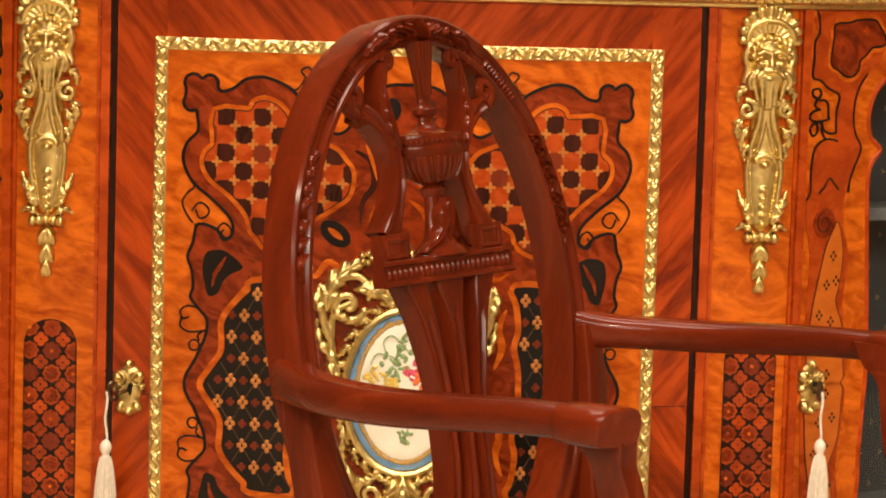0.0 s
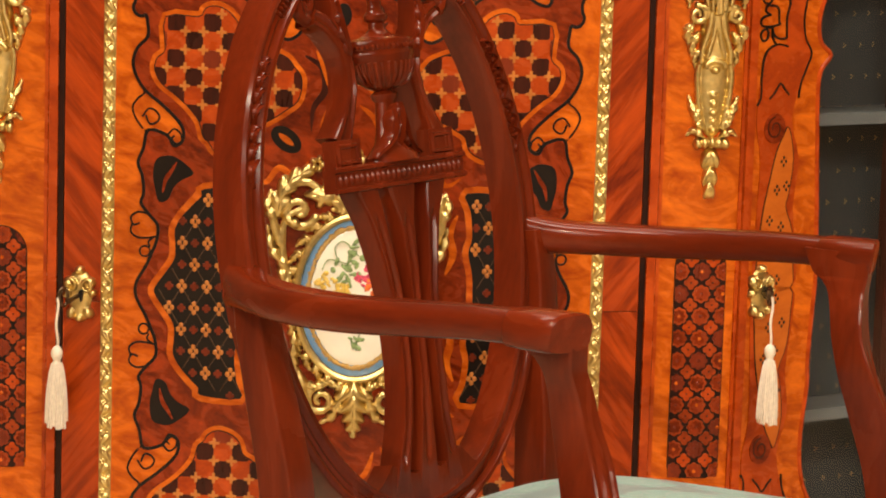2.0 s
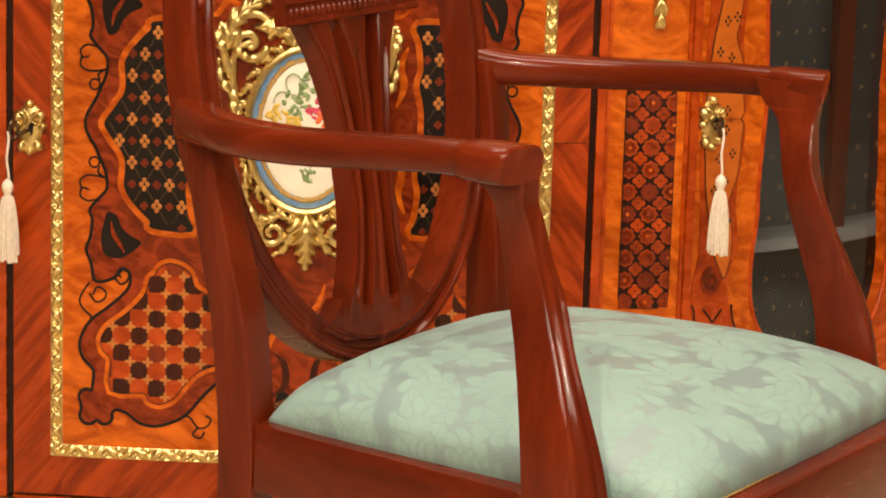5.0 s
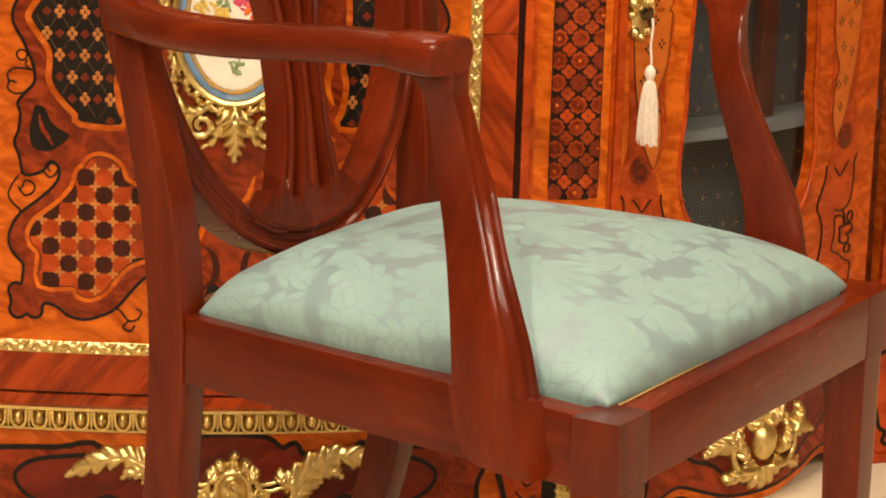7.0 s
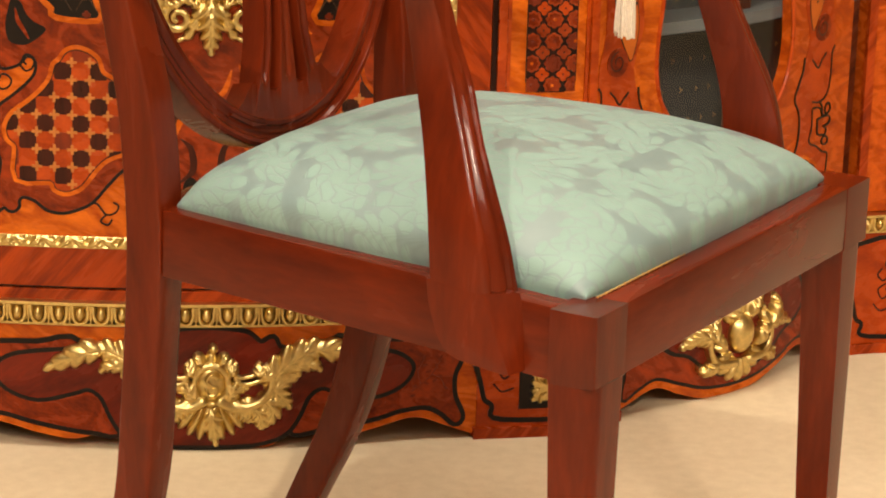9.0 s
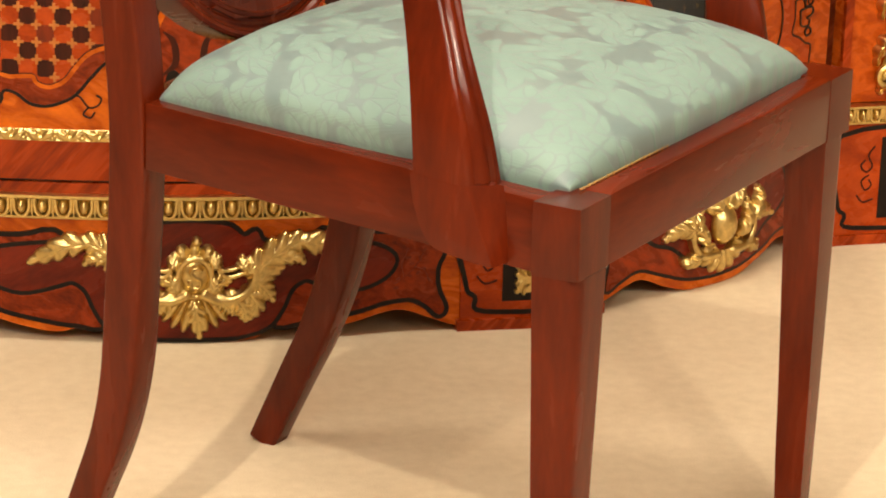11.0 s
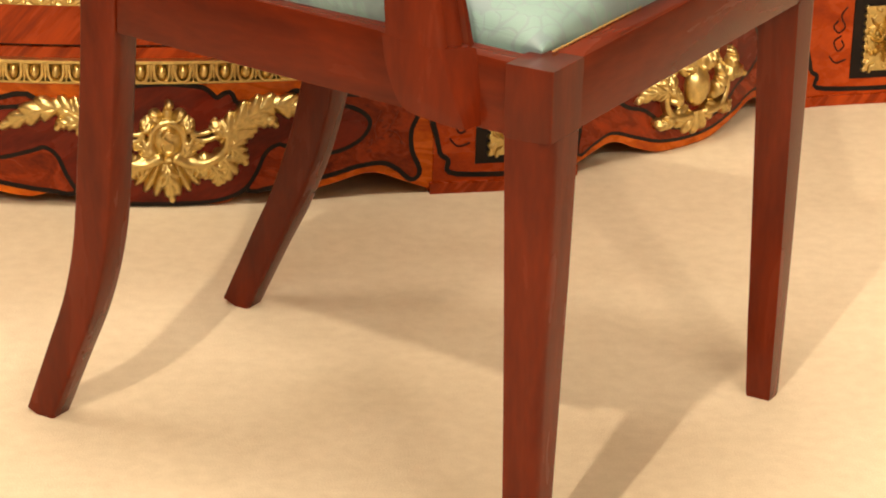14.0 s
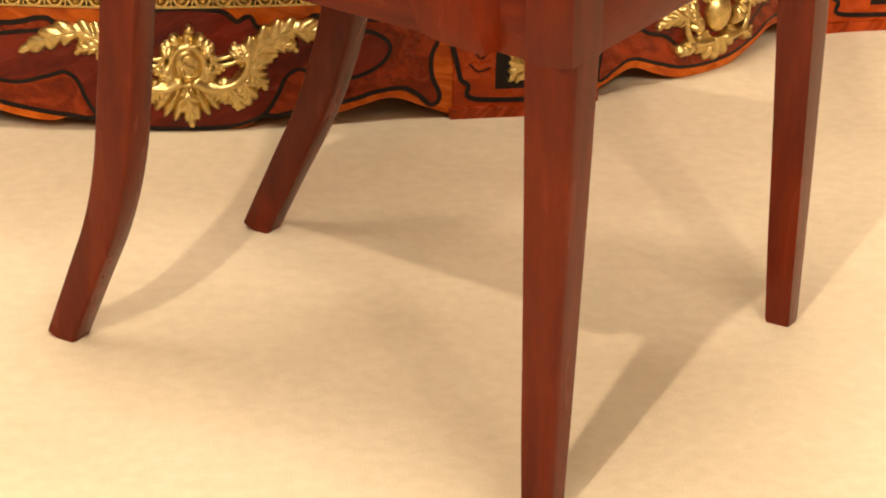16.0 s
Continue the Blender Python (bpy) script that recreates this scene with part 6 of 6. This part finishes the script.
# pierced splat
def bar(path, width, depth, parent, name, h=0.0, round_=0.004, groove=0.0):
    """A moulded bar of the splat along (x, z) points; width a number or a function."""
    pts = spline([(x, z, 0) for x, z in path], 8)
    wf = width if callable(width) else (lambda f: width)
    bm = bmesh.new()
    rows, N = [], len(pts)
    for i, p in enumerate(pts):
        t = (pts[min(i + 1, N - 1)] - pts[max(i - 1, 0)]).normalized()
        n = Vector((t.y, -t.x, 0))
        w = wf(i / (N - 1)) / 2
        sec = [(-w, -depth / 2), (w, -depth / 2), (w, depth / 2 - round_), (w * 0.82, depth / 2 - round_ * 0.2), (w * 0.5, depth / 2), (w * 0.22, depth / 2 - groove), (-w * 0.22, depth / 2 - groove), (-w * 0.5, depth / 2), (-w * 0.82, depth / 2 - round_ * 0.2), (-w, depth / 2 - round_)]
        rows.append([bm.verts.new((p.x + n.x * a, p.y + n.y * a, h + b)) for a, b in sec])
    for r0, r1 in zip(rows, rows[1:]):
        for j in range(10):
            bm.faces.new((r0[j], r0[(j + 1) % 10], r1[(j + 1) % 10], r1[j]))
    bm.faces.new(rows[0])
    bm.faces.new(rows[-1])
    return part(name, bent(bm), MAHOGANY, parent)


def spread(points, z):
    """The value at the height z between (height, value) pairs."""
    for (z0, a), (z1, b) in zip(points, points[1:]):
        if z <= z1:
            return a + (b - a) * max(0.0, (z - z0) / (z1 - z0))
    return points[-1][1]


SIDE_X = ((0.505, 0.043), (0.530, 0.0385), (0.565, 0.0300), (0.615, 0.0255), (0.675, 0.0275), (0.712, 0.0345), (0.745, 0.0425), (0.776, 0.0540))
SIDE_W = ((0.505, 0.026), (0.530, 0.0185), (0.565, 0.0150), (0.615, 0.0135), (0.675, 0.0140), (0.712, 0.0165), (0.745, 0.0205), (0.776, 0.0320))
MID_W = ((0.505, 0.034), (0.530, 0.0270), (0.565, 0.0190), (0.615, 0.0130), (0.675, 0.0135), (0.712, 0.0170), (0.745, 0.0220), (0.776, 0.0420))
BOW = ((0.500, 0.0), (0.530, 0.003), (0.600, 0.0085), (0.700, 0.0100), (0.776, 0.0080))


def splat_bar(sign):
    """One upright of the splat, bowed forward, with a flute down its face that stops short of both ends."""
    zs = [0.500 + 0.276 * i / 46 for i in range(47)]
    sec = (-1, -1, -0.86, -0.62, -0.40, -0.26, 0, 0.26, 0.40, 0.62, 0.86, 1, 1)
    bm = bmesh.new()
    rows = []
    for z in zs:
        c, w = (sign * spread(SIDE_X, z), spread(SIDE_W, z)) if sign else (0.0, spread(MID_W, z))
        w, h = w / 2, spread(BOW, z)
        deep = 0.0042 * min(1, max(0, (z - 0.532) / 0.004)) * min(1, max(0, (0.748 - z) / 0.006))
        flute = min(w, 0.0075)
        row = []
        for j, q in enumerate(sec):
            x = c + (q * w if abs(q) > 0.7 else q * flute)
            if j in (0, len(sec) - 1):
                y = h - 0.0135
            else:
                y = h + 0.0085 - (0.0030 if abs(q) == 1 else 0.0) - (deep * (0.9 if abs(q) <= 0.26 else 0.35 if abs(q) == 0.40 else 0.0))
            row.append(bm.verts.new((x, z, y)))
        rows.append(row)
    for r0, r1 in zip(rows, rows[1:]):
        for j in range(len(sec)):
            bm.faces.new((r0[j], r0[(j + 1) % len(sec)], r1[(j + 1) % len(sec)], r1[j]))
    bm.faces.new(rows[0])
    bm.faces.new(rows[-1])
    return part("splat_bar", bent(bm), MAHOGANY, splat)


splat = part("splat", bent(plate([(-0.092, 0.512), (-0.062, 0.497), (0.0, 0.489), (0.062, 0.497), (0.092, 0.512), (0.072, 0.519), (0.055, 0.534), (0.030, 0.524), (0.020, 0.521), (0.012, 0.524), (-0.012, 0.524), (-0.020, 0.521), (-0.030, 0.524), (-0.055, 0.534), (-0.072, 0.519)], -0.011, 0.0092, None, 1)), MAHOGANY, chair, "pierced splat with an urn on fluted bars")
for a in (-1, 0, 1):
    splat_bar(a)
for a in (-1, 1):
    # volute limbs of the upper half
    bar([(a * 0.0745, 0.816), (a * 0.0575, 0.846), (a * 0.0505, 0.872), (a * 0.056, 0.898), (a * 0.076, 0.919), (a * 0.095, 0.928)], lambda f: 0.016 + 0.014 * max(0, 1 - 4 * f) ** 2, 0.022, splat, "scroll_limb", 0.0, 0.005, 0.002)
    bm = bmesh.new()
    tube(curl(a * 0.1010, 0.939, 0.013, 0.003, -90, 1.35 * a), lambda f: 0.0062 - 0.002 * f, 0.004, bm)
    part("volute", bent(bm), MAHOGANY, splat)
    bar([(a * 0.0525, 0.886), (a * 0.0600, 0.913), (a * 0.0640, 0.940), (a * 0.057, 0.968)], lambda f: 0.015 - 0.003 * f, 0.018, splat, "scroll_limb", 0.002, 0.005, 0.0)
    bm = bmesh.new()
    tube(curl(a * 0.0505, 0.970, 0.009, 0.002, 0 if a > 0 else 180, 1.2 * a), lambda f: 0.0050 - 0.0015 * f, 0.006, bm)
    leaf([(a * 0.054, 0.892), (a * 0.0625, 0.925), (a * 0.060, 0.958)], 0.0065, 0.0145, 5, bm, 0.004)
    part("leaf_carving", bent(bm), MAHOGANY, splat)
    # square blocks on the plinth, with sunk faces
    bm = bmesh.new()
    plate([(a * 0.0535, 0.795), (a * 0.0930, 0.795), (a * 0.0930, 0.8205), (a * 0.0535, 0.8205)], 0.0, 0.013, bm, 1)
    for p, r in ((((0.0595, 0.8005), (0.0870, 0.8005)), 0.0022), (((0.0870, 0.8005), (0.0870, 0.8150)), 0.0022), (((0.0870, 0.8150), (0.0595, 0.8150)), 0.0022), (((0.0595, 0.8150), (0.0595, 0.8005)), 0.0022)):
        tube([(a * x, z) for x, z in p], r, 0.013, bm, 1, 6)
    part("plinth_block", bent(bm), MAHOGANY, splat)
bm = bmesh.new()
plate([(-0.1010, 0.7755), (0.1010, 0.7755), (0.1010, 0.7965), (-0.1010, 0.7965)], 0.003, 0.016, bm, 1)
for z in (0.7770, 0.7950):
    tube([(-0.1020, z), (0.1020, z)], 0.0028, 0.0165, bm, 1, 6)
for j in range(24):
    dome(-0.0935 + 0.0081 * j, 0.7860, 0.0029, 0.0064, 0.012, 0.0188, bm, 0, 7, 2)
part("plinth", bent(bm), MAHOGANY, splat)


# urn, turned in half relief
def half_turned(prof, n=14, deep=0.75):
    bm = bmesh.new()
    rows = [[bm.verts.new((r * math.cos(q), z, deep * r * math.sin(q))) for q in [2 * math.pi * j / (2 * n) for j in range(2 * n)]] for r, z in prof]
    for r0, r1 in zip(rows, rows[1:]):
        for j in range(2 * n):
            bm.faces.new((r0[j], r0[(j + 1) % (2 * n)], r1[(j + 1) % (2 * n)], r1[j]))
    bm.faces.new(rows[0])
    bm.faces.new(rows[-1])
    return bm


bm = half_turned([(0.034, 0.7965), (0.033, 0.801), (0.026, 0.806), (0.019, 0.813), (0.0155, 0.824), (0.0135, 0.840), (0.0125, 0.849), (0.016, 0.852), (0.0175, 0.856), (0.012, 0.859), (0.021, 0.862), (0.031, 0.867), (0.038, 0.875), (0.0408, 0.883), (0.0412, 0.887), (0.0430, 0.889),
                  (0.0430, 0.893), (0.0415, 0.895), (0.0425, 0.897), (0.0440, 0.9005), (0.0425, 0.904), (0.027, 0.906), (0.017, 0.909), (0.0105, 0.914), (0.0100, 0.919), (0.0145, 0.922), (0.0150, 0.926), (0.0095, 0.930), (0.0085, 0.934), (0.0100, 0.950), (0.0125, 0.965), (0.0165, 0.986)], deep=0.55)


def lifted(bm, by=0.007):
    for v in bm.verts:
        v.co.z += by
    return bent(bm)


ROUND6 = [(math.cos(w), math.sin(w)) for w in (0, 1.05, 2.09, 3.14, 4.19, 5.24)]
urn = part("urn", lifted(bm), MAHOGANY, chair, "carved gadrooned urn with a leafy foot")
for j in range(15):
    q = math.pi * (j + 0.5) / 15
    part("gadroon", lifted(sweep([(r * 1.01 * math.cos(q), z, 0.555 * r * math.sin(q)) for r, z in ((0.022, 0.863), (0.031, 0.867), (0.038, 0.875), (0.0410, 0.884))], lambda i, f: [(0.0019 * x, 0.0019 * y) for x, y in ROUND6], lambda i, p, t: Vector((1, 0.01, 0)))), MAHOGANY, urn)
for j in range(20):
    q = math.pi * (j + 0.5) / 20
    part("bead", lifted(dome(0.0425 * math.cos(q), 0.8975, 0.0020, 0.0030, 0.0235 * math.sin(q), 0.0235 * math.sin(q) + 0.0022, None, 0, 6, 2)), MAHOGANY, urn)
for j in range(7):
    a = -0.9 + 0.3 * j
    part("reed", lifted(sweep([(r * a, z, 0.57 * r * math.sqrt(max(0.02, 1 - a * a * 0.95))) for r, z in ((0.0088, 0.938), (0.0100, 0.950), (0.0125, 0.965), (0.0165, 0.986))], lambda i, f: [(0.0016 * x, 0.0016 * y) for x, y in ROUND6], lambda i, p, t: Vector((1, 0.01, 0)))), MAHOGANY, urn)
for pts, w, h in (([(-0.006, 0.842), (-0.013, 0.815), (-0.036, 0.801)], 0.0065, 0.014), ([(0.006, 0.842), (0.013, 0.815), (0.036, 0.801)], 0.0065, 0.014), ([(0, 0.848), (0, 0.825), (0, 0.802)], 0.008, 0.017)):
    part("foot_leaf", lifted(leaf(pts, w, h, 3, None, 0.004)), MAHOGANY, urn)

# arms and their supports: each arm bows outward from the hoop, ends in a rounded hand rest that turns down into the support
for k in (1, -1):
    arm = [(0.046, 0.507, 0.7110), (0.026, 0.470, 0.7085), (0.006, 0.420, 0.7085), (-0.006, 0.360, 0.7105), (-0.0085, 0.300, 0.7145), (-0.006, 0.245, 0.7180), (-0.0035, 0.203, 0.7190)]
    pts = spline([(side_at(k, a), b, z) for a, b, z in arm], 8)

    def arm_section(i, f):
        w, h = 0.033 + 0.007 * math.sin(math.pi * min(1, 1.25 * f)), 0.0315 + 0.010 * max(0, 1 - 4.5 * f) ** 2 - 0.0045 * f
        return rounded(w, h, 0.0122, 5)
    part("arm", sweep([tuple(p) for p in pts], arm_section, lambda i, p, t: RIGHT), MAHOGANY_B, chair)
    # hand rest: a half-round block with an end cut square, tilted a little down
    bm = bmesh.new()
    rows = []
    for b, top, low, half in ((0.2060, 0.7325, 0.7050, 0.0180), (0.2030, 0.7340, 0.7038, 0.0202), (0.1850, 0.7346, 0.7030, 0.0214), (0.1700, 0.7348, 0.7028, 0.0217), (0.1575, 0.7346, 0.7028, 0.0214), (0.1552, 0.7328, 0.7038, 0.0198)):
        mid, tall = (top + low) / 2, (top - low) / 2
        cut = min(1.0, max(0.0, (0.205 - b) / 0.045))
        ring_pts = []
        for j in range(24):
            q = 2 * math.pi * j / 24
            c, d = math.cos(q), math.sin(q)
            # rounded above, squarer below
            e = 0.60 if d > 0 else 0.70
            ring_pts.append((-0.0030 + half * math.copysign(abs(c) ** e, c), mid + tall * math.copysign(abs(d) ** (0.80 if d > 0 else 0.42), d)))
        # the end is cut askew, its outer side set back
        rows.append([bm.verts.new((side_at(k, a), b - cut * (0.34 * (a + 0.003) + 0.16 * (z - mid)), z)) for a, z in ring_pts])
    for r0, r1 in zip(rows, rows[1:]):
        for j in range(24):
            bm.faces.new((r0[j], r0[(j + 1) % 24], r1[(j + 1) % 24], r1[j]))
    bm.faces.new(rows[0])
    bm.faces.new(rows[-1])
    bmesh.ops.recalc_face_normals(bm, faces=bm.faces)
    part("hand_rest", bm, MAHOGANY_B, chair)
    # support, each row a height, the outer and the inner side, the front and the back on either side: bowed inward, splayed at its foot
    spine = ((0.7240, -0.0010, 0.0180, 0.1560, 0.1520, 0.2140, 0.2180), (0.7035, -0.0005, 0.0190, 0.1560, 0.1515, 0.2020, 0.2080), (0.6960, 0.0000, 0.0205, 0.1565, 0.1525, 0.1910, 0.1975), (0.6860, 0.0020, 0.0230, 0.1570, 0.1530, 0.1840, 0.1900), (0.6700, 0.0070, 0.0295, 0.1540, 0.1510, 0.1820, 0.1840), (0.6450, 0.0107, 0.0345, 0.1490, 0.1465, 0.1800, 0.1785),
             (0.6110, 0.0105, 0.0345, 0.1395, 0.1325, 0.1730, 0.1700), (0.5700, 0.0020, 0.0260, 0.1225, 0.1170, 0.1605, 0.1600), (0.5300, -0.0085, 0.0190, 0.1070, 0.0985, 0.1495, 0.1500), (0.4950, -0.0120, 0.0180, 0.0965, 0.0860, 0.1445, 0.1430), (0.4585, -0.0125, 0.0180, 0.0915, 0.0770, 0.1415, 0.1400))
    bm = bmesh.new()
    rows = []
    fine = [spline([(q,) * 3 for q in (u[m] for u in spine)], 4) for m in range(7)]
    for z, out, inn, bo, bi, eo, ei in zip(*([p.x for p in column] for column in fine)):
        m = inn - out
        g = 0.0040 * min(1, max(0, (0.640 - z) / 0.06))
        r = 0.0030
        # front: two fillets and a broad bead between hollows
        sec = [(0.03, 0.35 * r), (0.08, 0.0), (0.19, 0.0), (0.24, g * 0.8), (0.30, g * 0.8), (0.40, -g * 0.10), (0.50, -g * 0.30), (0.60, -g * 0.10), (0.70, g * 0.8), (0.76, g * 0.8), (0.81, 0.0), (0.92, 0.0), (0.97, r * 0.35), (1.0, r)]
        ring_pts = [(out + m * q, bo + (bi - bo) * q + e) for q, e in sec] + [(inn, ei - r), (inn - r * 0.3, ei - r * 0.3), (inn - r, ei), (out + r, eo), (out + r * 0.3, eo - r * 0.3), (out, eo - r), (out, bo + r)]
        rows.append([bm.verts.new((side_at(k, a), b, z)) for a, b in ring_pts])
    for r0, r1 in zip(rows, rows[1:]):
        for j in range(len(r0)):
            bm.faces.new((r0[j], r0[(j + 1) % len(r0)], r1[(j + 1) % len(r0)], r1[j]))
    bm.faces.new(rows[0])
    bm.faces.new(rows[-1])
    bmesh.ops.recalc_face_normals(bm, faces=bm.faces)
    support = part("arm_support", bm, MAHOGANY, chair)
    # its tongue, lapped over the outside of the rail, with a rounded heel
    bm = bmesh.new()
    lower_edge = spline([(0.0740, 0.3985, 0), (0.0900, 0.4000, 0), (0.1180, 0.4040, 0), (0.1290, 0.4110, 0), (0.1370, 0.4260, 0), (0.1430, 0.4450, 0), (0.1460, 0.4650, 0)], 4)
    rim = spline([(0.0945, 0.4600, 0), (0.0865, 0.4400, 0), (0.0785, 0.4200, 0), (0.0690, 0.3990, 0)], 4) + lower_edge
    lap = spline([(0.0715, 0.4600, 0), (0.0680, 0.4400, 0), (0.0660, 0.4200, 0), (0.0645, 0.3990, 0)], 4) + lower_edge
    near = [bm.verts.new((side_at(k, -0.0125), p.x - 0.0015, p.y)) for p in rim]
    far = [bm.verts.new((side_at(k, slope(p.x) - 0.0008), p.x, p.y)) for p in lap]
    for j in range(len(rim)):
        bm.faces.new((near[j - 1], near[j], far[j], far[j - 1]))
    bm.faces.new(near)
    bm.faces.new(far)
    bmesh.ops.recalc_face_normals(bm, faces=bm.faces)
    bmesh.ops.bevel(bm, geom=[e for e in bm.edges if all(v in near for v in e.verts)], offset=0.0014, segments=2, affect="EDGES", profile=0.6)
    part("tongue", bm, MAHOGANY, support)

# drop-in seat: a domed pad, tucked under at its edge
bm = bmesh.new()
N = 56
corner = [(0.0285, 0.0225), (WF - 0.0285, 0.0225), (WF - 0.0610, 0.4450), (0.0610, 0.4450)]
grid = []
for j in range(N + 1):
    row = []
    for i in range(N + 1):
        u, v = math.sin((i / N - 0.5) * math.pi), math.sin((j / N - 0.5) * math.pi)
        # squared-off disc, so that the corners are round
        e = 0.13
        uu, vv = u * math.sqrt(1 - e * v * v * 0.5 * abs(u) ** 4), v * math.sqrt(1 - e * u * u * 0.5 * abs(v) ** 4)
        p, q = (uu + 1) / 2, (vv + 1) / 2
        x = (corner[0][0] * (1 - p) + corner[1][0] * p) * (1 - q) + (corner[3][0] * (1 - p) + corner[2][0] * p) * q
        y = (corner[0][1] * (1 - p) + corner[1][1] * p) * (1 - q) + (corner[3][1] * (1 - p) + corner[2][1] * p) * q
        m = (max(0.0, 1 - abs(u) ** 3.0) * max(0.0, 1 - abs(v) ** 3.0)) ** 0.46
        # the padded edge bulges over the rail
        swell = 0.006 * math.exp(-((m - 0.40) / 0.22) ** 2)
        x, y = x + swell * uu ** 5, y + swell * vv ** 5
        row.append(bm.verts.new((x, y, 0.4570 + 0.0655 * m + 0.0008 * noise.noise((x * 25, y * 25, 1)))))
    grid.append(row)
for j in range(N):
    for i in range(N):
        bm.faces.new((grid[j][i], grid[j][i + 1], grid[j + 1][i + 1], grid[j + 1][i]))
rim = [e for e in bm.edges if len(e.link_faces) == 1]
ext = bmesh.ops.extrude_edge_only(bm, edges=rim)
for v in [g for g in ext["geom"] if isinstance(g, bmesh.types.BMVert)]:
    v.co = Vector((WF / 2 + (v.co.x - WF / 2) * 0.97, 0.23 + (v.co.y - 0.23) * 0.97, 0.440))
part("seat_pad", bm, DAMASK, chair, "domed seat pad in pale green damask")
# woven braid that shows between pad and front rail
bm = bmesh.new()
for j in range(34):
    f = j / 33
    x, y = 0.045 + 0.15 * f, 0.0235
    me_h = 0.0012 + 0.0006 * math.sin(j * 2.7)
    bmesh.ops.create_icosphere(bm, subdivisions=1, radius=1, matrix=Matrix.Translation((x, y, 0.4562)) @ Matrix.Diagonal((0.0020, 0.0012, me_h * 0.8, 1)))
part("braid", bm, GILT_PAINT, chair, "thin gold braid along the seat's front")
part("seat_frame", prism([(0.036, 0.027), (WF - 0.036, 0.027), (WF - 0.090, 0.432), (0.090, 0.432)], 0.415, 0.452, 0.0), LINING, chair)
